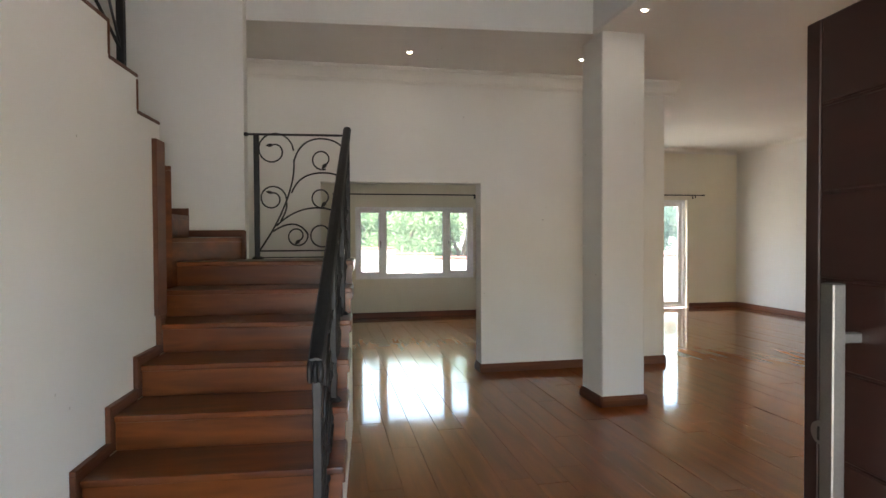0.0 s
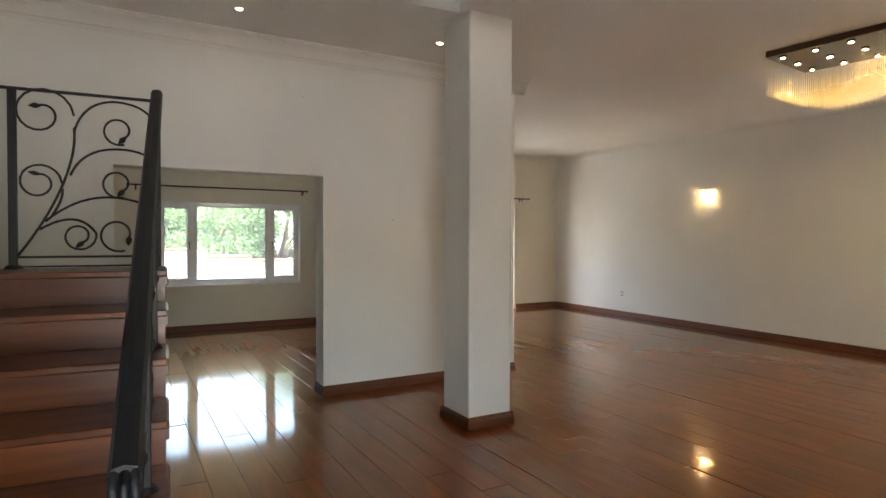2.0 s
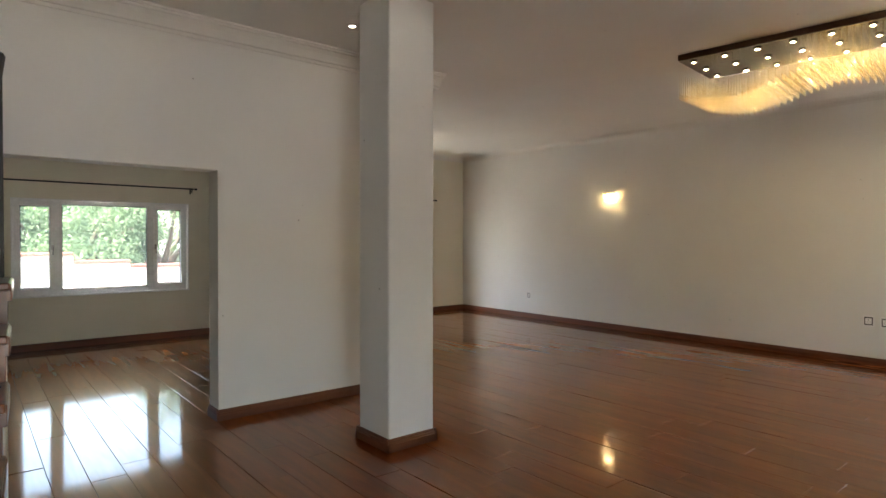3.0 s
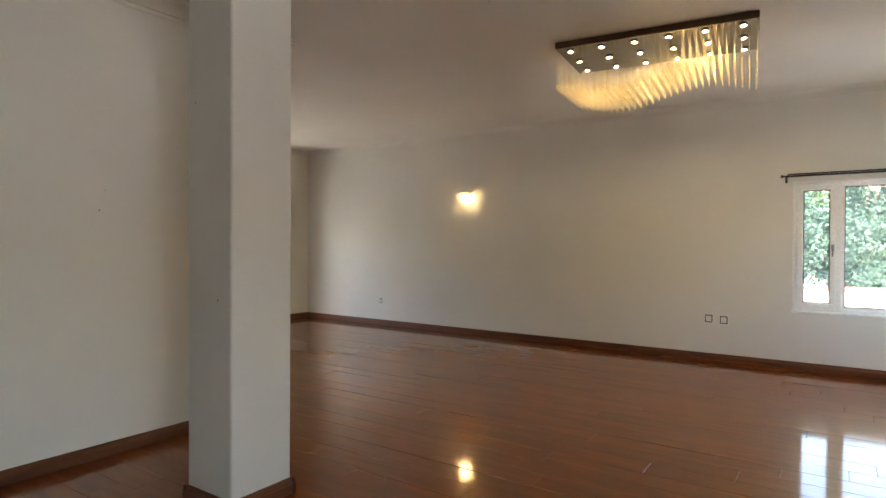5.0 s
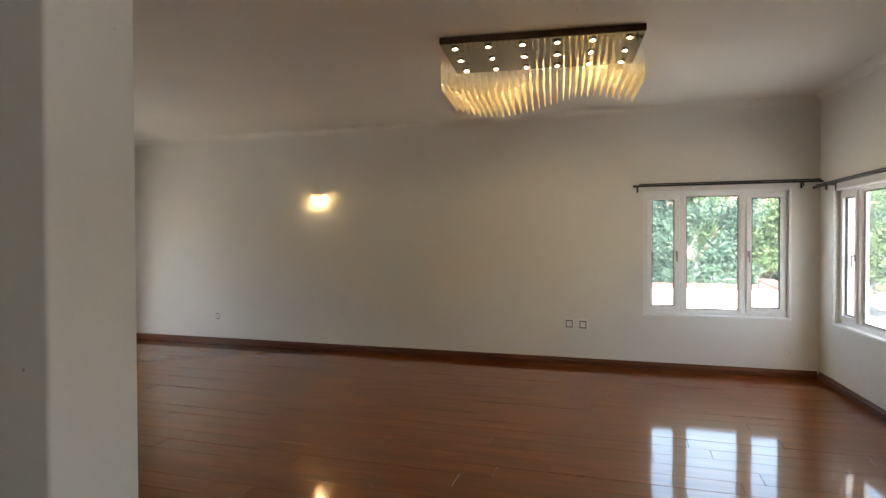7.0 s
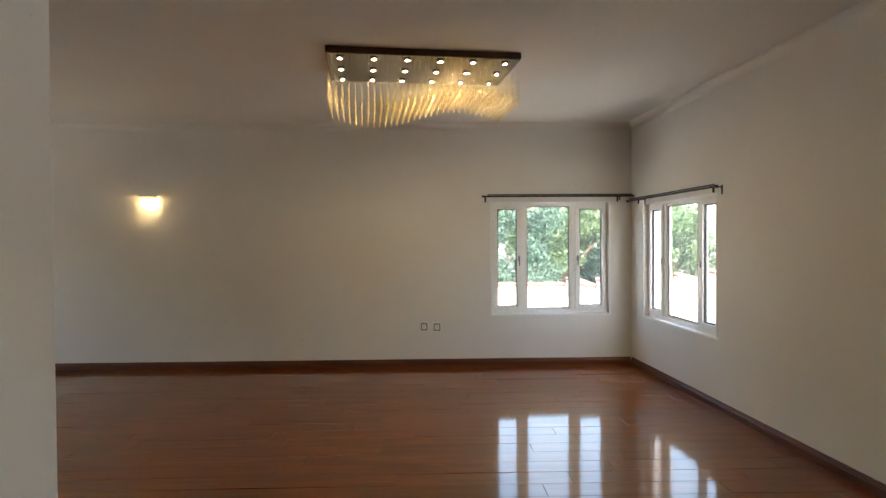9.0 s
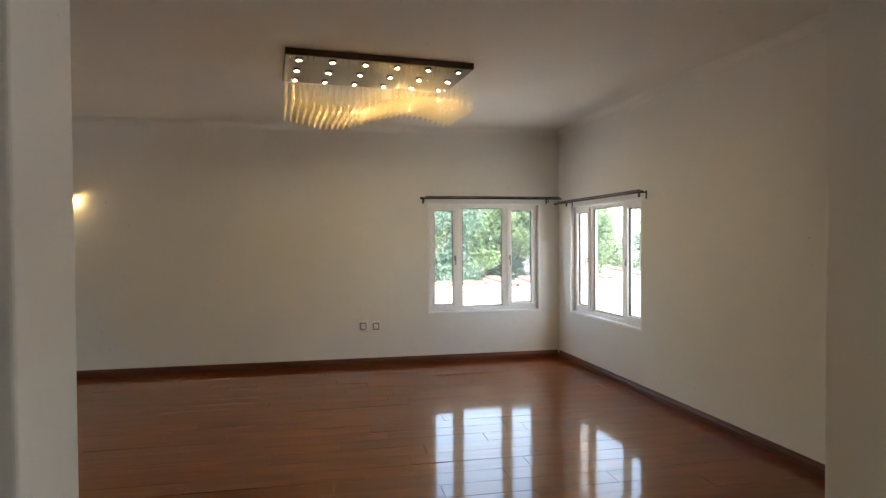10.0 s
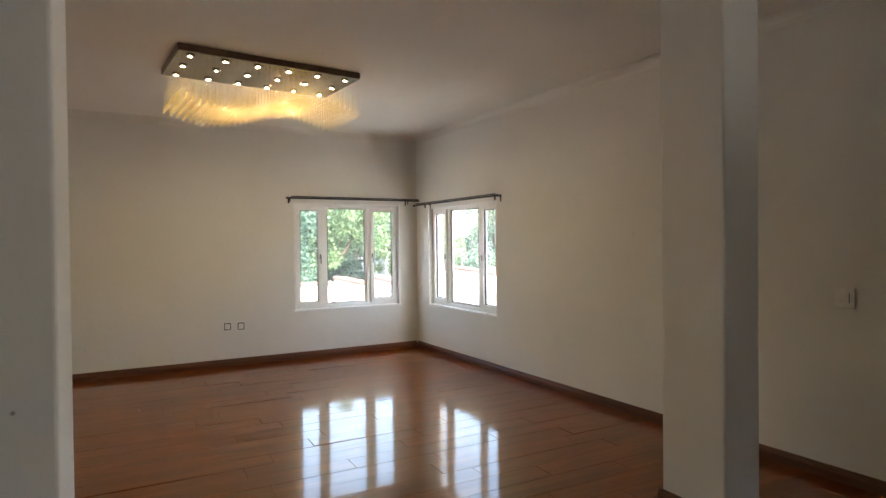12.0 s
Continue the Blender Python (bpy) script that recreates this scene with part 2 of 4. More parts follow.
def wall(name, along, t0, t1, a0, a1, z1, holes, label, mat=WALL):
    """A wall slab from a0 to a1 along x or y, t0..t1 thick, with holes (a0, a1, z0, z1) cut through."""
    bm = bmesh.new()
    cuts = sorted({a0, a1, *[h[0] for h in holes], *[h[1] for h in holes]})
    for p, q in zip(cuts, cuts[1:]):
        hs = sorted((h[2], h[3]) for h in holes if h[0] <= p and q <= h[1])
        z = 0.0
        for lo, hi in hs + [(z1, z1)]:
            if lo > z:
                if along == "x":
                    add_box(bm, p, q, t0, t1, z, lo)
                else:
                    add_box(bm, t0, t1, p, q, z, lo)
            z = hi
    bmesh.ops.remove_doubles(bm, verts=bm.verts, dist=0.0005)
    return setting(part(name, bm, mat), label, "wall")


WIN_B = (1.385, 2.993, 0.677, 2.18)
WIN_C = (6.40, 8.13, 0.69, 2.125)
WIN_A = (0.68, 2.878, 0.72, 2.02)
DOOR_N = (5.62, 7.37, 0.0, 2.19)
wall("wall_east", "y", EAST, EAST + 0.25, OUTER + 0.3, NORTH + 0.25, CEILING, [WIN_B], "cream painted plaster wall with pits and scuffs")
# the small high hole is out of view, added to light the stair void
skewed(wall("wall_south", "x", SOUTH - 0.25, SOUTH, WEST - 0.25, EAST, ROOF, [(-0.32, 1.435, 0.0, 2.11), (0.2, 0.9, 4.2, 4.72), WIN_C], "cream painted plaster wall round the entrance"))
wall("wall_north", "x", NORTH, NORTH + 0.25, WEST - 0.25, EAST, CEILING, [WIN_A, DOOR_N], "cream painted plaster wall at the garden side", CREAM)
wall("wall_west", "y", WEST - 0.25, WEST, OUTER, NORTH, ROOF, [], "cream painted plaster wall beside the stairwell")
wall("wall_middle", "x", MID, MID + 0.22, WEST, 3.98, CEILING, [(0.12, 1.805, 0.0, 2.04)], "off-white plaster wall with a wide doorless opening")
wall("wall_divider", "y", 3.76, 3.98, MID + 0.22, NORTH, CEILING, [], "off-white plaster wall between two rooms")


def slab(name, pieces, mat, label, category):
    bm = bmesh.new()
    for p in pieces:
        add_box(bm, *p)
    return setting(part(name, bm, mat), label, category)


VX = 2.45


def void_y(x):
    """The slab's edge over the hall, parallel to the turned stairs."""
    return 5.235 - 0.07 * (x - 2.44)


def plan_prism(pts, z0, z1):
    bm = bmesh.new()
    lo = [bm.verts.new((x, y, z0)) for x, y in pts]
    hi = [bm.verts.new((x, y, z1)) for x, y in pts]
    n = len(pts)
    for k in range(n):
        bm.faces.new((lo[k], lo[(k + 1) % n], hi[(k + 1) % n], hi[k]))
    bm.faces.new(lo[::-1])
    bm.faces.new(hi)
    bmesh.ops.recalc_face_normals(bm, faces=bm.faces)
    return bm


EDGE = [(WEST, void_y(WEST)), (VX, void_y(VX)), (VX, OUTER + 0.2), (EAST, OUTER + 0.2), (EAST, NORTH), (WEST, NORTH)]
setting(part("ceiling", plan_prism(EDGE, CEILING, CEILING + 0.03), CEIL), "warm white painted plaster ceiling", "ceiling")
setting(part("upper_floor_slab", plan_prism(EDGE, CEILING + 0.03, UPPER), WALL), "white slab edge round the stair void", "floor slab")
slab("ceiling_upper", [(WEST, 4.4, OUTER, 8.2, ROOF, ROOF + 0.1)], CEIL, "white upper ceiling over the stair void", "ceiling")
slab("wall_upper_east", [(4.4, 4.6, OUTER + 0.2, 8.2, UPPER, ROOF)], WALL, "white upper wall by the gallery", "wall")
slab("wall_upper_north", [(WEST, 4.6, 8.2, 8.4, UPPER, ROOF)], WALL, "white upper wall by the gallery", "wall")
setting(part("trim", box(VX - 0.03, VX + 0.12, SOUTH - 0.2, 5.0, UPPER + 0.004, UPPER + 0.045, 0.006), STEP), "dark timber edge on the gallery", "trim")
setting(part("trim", plan_prism([(-0.3, void_y(-0.3) - 0.03), (VX, void_y(VX) - 0.03), (VX, void_y(VX) + 0.12), (-0.3, void_y(-0.3) + 0.12)], UPPER + 0.004, UPPER + 0.045), STEP), "dark timber edge on the gallery", "trim")
slab("floor", [(WEST, EAST, OUTER + 0.05, NORTH, -0.2, -0.012)], SKIRT, "glossy red-brown laminate plank floor", "floor")

BASE = [(0, 0), (0.02, 0), (0.02, 0.054), (0.015, 0.060), (0.015, 0.068), (0.009, 0.074), (0.009, 0.084), (0.006, 0.09), (0, 0.09)]
COVE = [(0, 0), (0, -0.15), (0.012, -0.15), (0.016, -0.125), (0.03, -0.12), (0.035, -0.10), (0.055, -0.062), (0.085, -0.038), (0.105, -0.033), (0.108, -0.018), (0.125, -0.015), (0.125, 0)]


def run(name, profile, p, q, z, mat, label, category):
    """A moulding from p to q in plan; the room lies to the left of that line."""
    p, q = Vector((*p, z)), Vector((*q, z))
    d = q - p
    a = math.degrees(math.atan2(d.y, d.x))
    return setting(part(name, prism(profile, d.length), mat, m=Matrix.Translation(p) @ pose(0, 0, 0, 0, 0, a)), label, category)


SOFT = [(0, 0), (0, -0.085), (0.004, -0.085), (0.012, -0.055), (0.03, -0.03), (0.055, -0.012), (0.085, -0.004), (0.085, 0)]
SKL, COL = "dark red-brown moulded timber skirting", "white moulded plaster cornice"
for p, q in [((EAST, SOUTH + 0.02), (EAST, NORTH)), ((3.98, NORTH), (3.98, MID)), ((3.76, MID + 0.22), (3.76, NORTH))]:
    run("baseboard", BASE, p, q, 0, SKIRT, SKL, "skirting")
for p, q in [((EAST - 0.02, NORTH), (7.41, NORTH)), ((5.57, NORTH), (4.0, NORTH)), ((3.74, NORTH), (WEST, NORTH)),
             ((4.0, MID), (1.785, MID))]:
    run("baseboard", BASE, p, q, 0, SKIRT_X, SKL, "skirting")
for p, q in [((1.46, SOUTH), (EAST - 0.02, SOUTH)), ((WEST + 0.02, SOUTH), (-0.35, SOUTH))]:
    skewed(run("baseboard", BASE, p, q, 0, SKIRT_X, SKL, "skirting"))
run("baseboard", BASE, (1.805, MID - 0.019), (1.805, MID + 0.22), 0, SKIRT, SKL, "skirting")
for p, q in [((EAST, SOUTH), (EAST, NORTH)), ((EAST, NORTH), (3.98, NORTH)), ((3.98, NORTH), (3.98, MID)), ((3.76, MID + 0.22), (3.76, NORTH)), ((3.76, NORTH), (WEST, NORTH))]:
    run("cornice", SOFT, p, q, CEILING, CEIL, "plain white curved plaster cornice", "cornice")
skewed(run("cornice", SOFT, (VX, SOUTH), (EAST, SOUTH), CEILING, CEIL, "plain white curved plaster cornice", "cornice"))
run("cornice", COVE, (4.105, MID), (WEST, MID), CEILING, CEIL, COL, "cornice")


def column(x0, x1, y0, y1):
    c = thing("column", "square white plastered column with dark timber base", "column", "columns of the hall")
    part("shaft", box(x0, x1, y0, y1, 0, CEILING, 0.014, 3), WALL, c)
    for (p, q) in [((x0, y0), (x1, y0)), ((x1, y0), (x1, y1)), ((x1, y1), (x0, y1)), ((x0, y1), (x0, y0))]:
        p, q = Vector((*p, 0)), Vector((*q, 0))
        d = (q - p).normalized()
        s = Matrix.Translation(p - d * 0.02) @ pose(0, 0, 0, 0, 0, math.degrees(math.atan2(d.y, d.x)))
        bm = prism([(-y, z) for y, z in BASE], (q - p).length + 0.04)
        bm.transform(s)
        part("base_board", bm, SKIRT_X if abs(d.x) > 0.5 else SKIRT, c, "dark timber base")
    return c


column(2.482, 2.88, 5.133, 5.522)
column(2.47, 2.90, 1.775, 2.082)

# ---- windows ----


def window(name, w, h, m, label, sashes=((0.0, 0.27), (0.73, 1.0))):
    """A three-light window. Local: x across from 0 to w, y into the wall, z up from the opening's sill."""
    e = setting(thing(name, label, "window", m=m), label, "window")
    d0, d1 = 0.07, 0.14
    fr = part("window_frame", box(0, w, d0, d1, 0, 0.045, 0.004), UPVC, e)
    for b in [(0, w, d0, d1, h - 0.045, h), (0, 0.045, d0, d1, 0.045, h - 0.045), (w - 0.045, w, d0, d1, 0.045, h - 0.045)]:
        part("window_frame", box(*b, 0.004), UPVC, e)
    part("window_sill", box(-0.008, w + 0.008, -0.006, d0 - 0.003, -0.02, 0.004, 0.004, 2), UPVC, e, "white painted inner sill")
    for b in [(0, 0.022, -0.004, d0, 0.004, h), (w - 0.022, w, -0.004, d0, 0.004, h), (0.022, w - 0.022, -0.004, d0, h - 0.022, h)]:
        part("reveal_lining", box(*b, 0.003), UPVC, e, "white painted reveal")
    c0, c1 = sashes[0][1] * w, sashes[1][0] * w
    for x in (c0, c1):
        part("mullion", box(x - 0.03, x + 0.03, d0, d1, 0.045, h - 0.045, 0.004), UPVC, e)
    bm, s = bmesh.new(), 0.022
    for q in [(c0 + 0.03, c1 - 0.03, 0.045, 0.045 + s), (c0 + 0.03, c1 - 0.03, h - 0.045 - s, h - 0.045), (c0 + 0.03, c0 + 0.03 + s, 0.045 + s, h - 0.045 - s), (c1 - 0.03 - s, c1 - 0.03, 0.045 + s, h - 0.045 - s)]:
        add_box(bm, q[0], q[1], d0 + 0.012, 0.098, q[2], q[3], 0.003)
    part("glazing_bead", bm, UPVC, e)
    bm, s = bmesh.new(), 0.022
    for q in [(c0 + 0.052, c1 - 0.052, 0.067, 0.078), (c0 + 0.052, c1 - 0.052, h - 0.078, h - 0.067), (c0 + 0.052, c0 + 0.061, 0.078, h - 0.078), (c1 - 0.061, c1 - 0.052, 0.078, h - 0.078)]:
        add_box(bm, q[0], q[1], 0.084, 0.0995, q[2], q[3])
    part("gasket", bm, RUBBER, e)
    glass = part("pane", box(c0 + 0.03, c1 - 0.03, 0.10, 0.106, 0.045, h - 0.045), PANE, e)
    glass.visible_shadow = False
    for k, (a, b) in enumerate(sashes):
        x0, x1 = (0.045, c0 - 0.03) if k == 0 else (c1 + 0.03, w - 0.045)
        bm = bmesh.new()
        z0, z1, s = 0.045, h - 0.045, 0.055
        for q in [(x0, x1, z0, z0 + s), (x0, x1, z1 - s, z1), (x0, x0 + s, z0 + s, z1 - s), (x1 - s, x1, z0 + s, z1 - s)]:
            add_box(bm, q[0], q[1], d0 - 0.018, d1 - 0.02, q[2], q[3], 0.004)
        sash = part("sash", bm, UPVC, e)
        bm = bmesh.new()
        g = 0.012
        for q in [(x0 + s, x1 - s, z0 + s, z0 + s + g), (x0 + s, x1 - s, z1 - s - g, z1 - s), (x0 + s, x0 + s + g, z0 + s, z1 - s), (x1 - s - g, x1 - s, z0 + s, z1 - s)]:
            add_box(bm, q[0], q[1], 0.078, 0.099, q[2], q[3])
        part("gasket", bm, RUBBER, sash)
        p = part("pane", box(x0 + s, x1 - s, 0.09, 0.096, z0 + s, z1 - s), PANE, sash)
        p.visible_shadow = False
        hx = x1 - 0.028 if k == 0 else x0 + 0.028
        bm = box(hx - 0.013, hx + 0.013, d0 - 0.026, d0 - 0.017, h * 0.47, h * 0.47 + 0.07, 0.003)
        add_box(bm, hx - 0.009, hx + 0.009, d0 - 0.05, d0 - 0.026, h * 0.47 + 0.045, h * 0.47 + 0.065, 0.003)
        add_box(bm, hx - 0.008, hx + 0.008, d0 - 0.058, d0 - 0.044, h * 0.47 - 0.065, h * 0.47 + 0.065, 0.004)
        part("handle", bm, STEEL, sash, "small steel casement handle")
    return e


window("window_1", WIN_B[1] - WIN_B[0], WIN_B[3] - WIN_B[2], pose(EAST, WIN_B[1], WIN_B[2], 0, 0, -90), "white three-light casement window facing the trees", ((0.0, 0.278), (0.698, 1.0)))
skewed(window("window_2", WIN_C[1] - WIN_C[0], WIN_C[3] - WIN_C[2], pose(WIN_C[1], SOUTH, WIN_C[2], 0, 0, 180), "white three-light casement window near the corner"))
window("window_3", WIN_A[1] - WIN_A[0], WIN_A[3] - WIN_A[2], pose(WIN_A[0], NORTH, WIN_A[2]), "wide white three-light window of the far room", ((0.0, 0.235), (0.765, 1.0)))


def glass_door(m, w, h):
    e = setting(thing("door_1", "", "", m=m), "white framed sliding glass door to the terrace", "door")
    for b in [(0, w, 0.08, 0.17, h - 0.05, h), (0, w, 0.08, 0.17, 0, 0.04), (0, 0.05, 0.08, 0.17, 0.04, h - 0.05), (w - 0.05, w, 0.08, 0.17, 0.04, h - 0.05)]:
        part("door_frame", box(*b, 0.004), UPVC, e)
    for k in range(2):
        x0, x1, y = 0.05 + k * (w / 2 - 0.07), w / 2 + 0.02 + k * (w / 2 - 0.07), 0.09 + 0.035 * k
        bm, s = bmesh.new(), 0.075
        for q in [(x0, x1, 0.04, 0.04 + s), (x0, x1, h - 0.05 - s, h - 0.05), (x0, x0 + s, 0.04 + s, h - 0.05 - s), (x1 - s, x1, 0.04 + s, h - 0.05 - s)]:
            add_box(bm, q[0], q[1], y, y + 0.032, q[2], q[3], 0.004)
        leaf = part("door_leaf", bm, UPVC, e)
        p = part("pane", box(x0 + s, x1 - s, y + 0.012, y + 0.018, 0.04 + s, h - 0.05 - s), PANE, leaf)
        p.visible_shadow = False
    return e


glass_door(pose(DOOR_N[0], NORTH, 0), DOOR_N[1] - DOOR_N[0], DOOR_N[3])


def curtain_rod(m, length, brackets, double=True):
    """Local: x along the rod, the wall at y = 0, room towards -y, z = 0 at the rod."""
    e = thing("curtain_rod", "thin black iron curtain rod on wall brackets", "curtain rod", "black curtain rods", m)
    part("rod", cyl((0, -0.09, 0), (length, -0.09, 0), 0.011), IRON, e)
    if double:
        part("rod", cyl((0.05, -0.09, 0.021), (length - 0.03, -0.09, 0.021), 0.008), IRON, e)
    for x in (0, length):
        s = -1 if x == 0 else 1
        part("finial", cyl((x, -0.09, 0), (x + s * 0.022, -0.09, 0), 0.016), IRON, e)
    for x in brackets:
        bm = cyl((x, 0, -0.0), (x, -0.095, -0.0), 0.007, n=10)
        add_box(bm, x - 0.011, x + 0.011, -0.008, 0, -0.07, 0.02, 0.002)
        add_box(bm, x - 0.006, x + 0.006, -0.1, -0.08, -0.055, 0.006, 0.002)
        part("bracket", bm, IRON, e)
    return e


curtain_rod(pose(EAST, 3.09, 2.24, 0, 0, -90), 2.0, (0.03, 1.80))
skewed(curtain_rod(pose(8.4, SOUTH, 2.168, 0, 0, 180), 2.13, (0.34, 2.09)))
curtain_rod(pose(0.3, NORTH, 2.243), 2.65, (0.1, 2.6), False)
curtain_rod(pose(5.4, NORTH, 2.28), 2.27, (0.2, 2.09), False)

# ---- entrance door leaf, open into the hall ----


def entrance_door():
    e = thing("entrance_door", "dark red-brown boarded entrance door standing open", "door", m=pose(1.345, 0.755, 0.008, 0, 0, -5.0))
    w, h, t = 1.135, 2.018, 0.05
    leaf = part("leaf", box(0.004, t - 0.004, 0, w, 0, h, 0.003), DOORWOOD, e)
    n = 9
    for k in range(n):
        z0, z1 = h * k / n + 0.003, h * (k + 1) / n - 0.003
        part("board", box(-0.002, 0.012, 0.075, w - 0.055, z0, z1, 0.004), DOORWOOD, leaf)
        part("board", box(t - 0.012, t + 0.002, 0.075, w - 0.055, z0, z1, 0.004), DOORWOOD, leaf)
    for a, b in ((0.002, 0.072), (w - 0.052, w - 0.002)):
        part("stile", box(-0.002, t + 0.002, a, b, 0.002, h - 0.002, 0.003), DOORWOOD, leaf)
    bar = part("pull_bar", box(-0.085, -0.052, w - 0.20, w - 0.157, 0.42, 1.345, 0.003), STEEL, e, "brushed steel square pull bar")
    for zz in (0.55, 1.215):
        part("standoff", box(-0.056, 0.0, w - 0.19, w - 0.167, zz - 0.012, zz + 0.012, 0.002), STEEL, bar)
    lock = part("lock", cyl((-0.012, w - 0.07, 0.95), (0.0, w - 0.07, 0.95), 0.03, n=24), STEEL, e, "round steel lock cylinder")
    part("keyhole", box(-0.015, -0.010, w - 0.075, w - 0.065, 0.93, 0.965, 0.001), BLACK, lock)
    part("lock_plate", box(t * 0.25, t * 0.75, w - 0.004, w + 0.001, 0.80, 1.04, 0.0005), STEEL, e)
    part("latch", box(t * 0.36, t * 0.64, w, w + 0.014, 0.95, 0.985, 0.002), BLACK, e)
    bm = cyl((t, w - 0.085, 1.0), (t + 0.05, w - 0.085, 1.0), 0.012, n=12)
    add_box(bm, t + 0.04, t + 0.058, w - 0.21, w - 0.07, 0.99, 1.032, 0.004)
    part("handle", bm, STEEL, e)
    for zz in (0.25, 1.1, 1.95):
        part("hinge", cyl((t + 0.006, -0.004, zz), (t + 0.006, -0.004, zz + 0.11), 0.009, n=12), STEEL, e)
    return e


entrance_door()
fr = skewed(setting(thing("door_frame", "", ""), "dark timber frame round the entrance", "door frame"))
for b in [(-0.32, -0.26, SOUTH - 0.20, SOUTH - 0.03, 0, 2.05), (1.375, 1.433, SOUTH - 0.20, SOUTH - 0.03, 0, 2.05), (-0.32, 1.433, SOUTH - 0.20, SOUTH - 0.03, 2.05, 2.11)]:
    part("frame_member", box(*b, 0.004), DOORWOOD, fr)

# ---- stairs: a slightly turned flight, winders and a return flight ----
STAIR = pose(0.235, 3.05, 0, 0, 0, -4.0)
RISE, GOING, LEFT, END, BACK = 0.1635, 0.32, -1.06, 1.005, 2.05


def nose(k):
    return (k - 3) * GOING


stair = thing("staircase", "red-brown timber stairs with winders and white plastered side", "staircase", m=STAIR)


def tread(x0, x1, v0, v1, k):
    part("tread", box(x0, x1, v0 - 0.018, v1, k * RISE - 0.032, k * RISE, 0.007, 2), STEP, stair)


for k in range(1, 9):
    left = LEFT if k < 6 else LEFT - 0.12
    last = BACK if k == 8 else nose(k + 1) + 0.02
    tread(left + 0.021, 0.012, nose(k), last, k)
    part("riser", box(left + 0.021, 0.004, nose(k), nose(k) + 0.02, (k - 1) * RISE, k * RISE - 0.032, 0.002), STEP, stair)
    part("core", box(left + 0.03, -0.012, nose(k) + 0.02, last if k == 8 else nose(k + 1), 0.0, k * RISE - 0.033), WALL, stair, "white plastered stair side")
    part("end_cap", box(-0.004, 0.016, nose(k) + 0.0, nose(k + 1) if k < 8 else BACK, k * RISE - 0.075, k * RISE - 0.006, 0.003), STEP, stair)
W0 = (-1.215, 1.68)
fans = [((-0.806, BACK), (-1.21, BACK)), ((-1.21, BACK), (-2.30, BACK)), ((-2.30, BACK), (-2.30, END + 0.35)), ((-2.30, END + 0.35), (-2.30, END - 0.12))]
for i, (a, b) in enumerate(fans):
    k = 9 + i
    pts = [W0, b, a]
    part("winder_tread", plan_prism(pts, k * RISE - 0.032, k * RISE), STEP, stair)
    part("winder_core", plan_prism([(W0[0] + (p[0] - W0[0]) * 0.985, W0[1] + (p[1] - W0[1]) * 0.985) for p in pts], 0.0, k * RISE - 0.033), STEP, stair)
for j in range(8):
    k, v = 13 + j, END - 0.12 - j * GOING
    part("upper_tread", box(-2.30, LEFT - 0.13, v - GOING, v + 0.018, k * RISE - 0.032, k * RISE, 0.007), STEP, stair)
    part("upper_riser", box(-2.30, LEFT - 0.13, v - 0.02, v, (k - 1) * RISE, k * RISE - 0.033), STEP, stair)

# skirting that climbs the wall beside the lower flight
for k in range(2, 7):
    v0, v1, z = nose(k) - 0.055, min(nose(k + 1) - 0.055, END), k * RISE
    bm = box(LEFT, LEFT + 0.02, v0, v1, z - RISE, z + 0.05, 0.003)
    part("stair_skirting", bm, SKIRT, stair, "dark timber stepped skirting")
    part("skirting_bead", box(LEFT, LEFT + 0.026, v0 - 0.002, v1, z + 0.036, z + 0.055, 0.003), SKIRT, stair)
    part("skirting_bead", box(LEFT, LEFT + 0.026, v0 - 0.002, v0 + 0.022, z - RISE + 0.055, z + 0.036, 0.003), SKIRT, stair)
part("end_trim", box(LEFT - 0.005, LEFT + 0.026, END - 0.12, END + 0.012, 6 * RISE + 0.055, 2.02, 0.003), SKIRT, stair, "dark timber trim on the wall end")
for (u0, u1, z) in [(-1.21, -0.806, 9 * RISE), (-1.9, -1.21, 10 * RISE)]:
    part("wall_skirting", box(u0, u1, BACK - 0.02, BACK - 0.001, z + 0.003, z + 0.055, 0.003), SKIRT, stair)
part("wall_skirting", box(-1.23, -1.21, BACK - 0.021, BACK - 0.001, 9 * RISE + 0.055, 10 * RISE + 0.055, 0.002), SKIRT, stair)
part("wall_skirting", box(-0.826, -0.796, BACK - 0.03, BACK - 0.001, 8 * RISE + 0.001, 9 * RISE + 0.05, 0.003), SKIRT, stair)

# spandrel wall between the two flights, stepped along its top
steps = [(END, 0.695, 2.115), (0.695, 0.37, 2.30), (0.37, 0.05, 2.465), (0.05, -0.27, 2.64), (-0.27, -0.59, 2.85), (-0.59, -0.91, 3.02), (-0.91, -1.23, 3.19), (-1.23, -1.65, 3.36)]
outline = [(END, 0.0)]
for v1, v0, z in steps:
    outline += [(v1, z), (v0, z)]
outline.append((steps[-1][1], 0.0))
bm = prism(outline, 0.12)
bm.transform(Matrix.Translation((LEFT - 0.12, 0, 0)))
setting(part("wall_stair", bm, WALL, m=STAIR), "beige plastered wall stepped along the upper flight", "wall")
cap = setting(thing("trim", "", "", m=STAIR), "thin dark timber capping on the stepped wall", "trim")
for i, (v1, v0, z) in enumerate(steps):
    part("cap_board", box(LEFT - 0.125, LEFT + 0.006, v0 - 0.006, v1 + 0.003, z + 0.001, z + 0.018, 0.003), SKIRT, cap)
    part("cap_board", box(LEFT - 0.125, LEFT + 0.006, v0 - 0.012, v0 + 0.004, z + 0.018, z + 0.176, 0.003), SKIRT, cap)
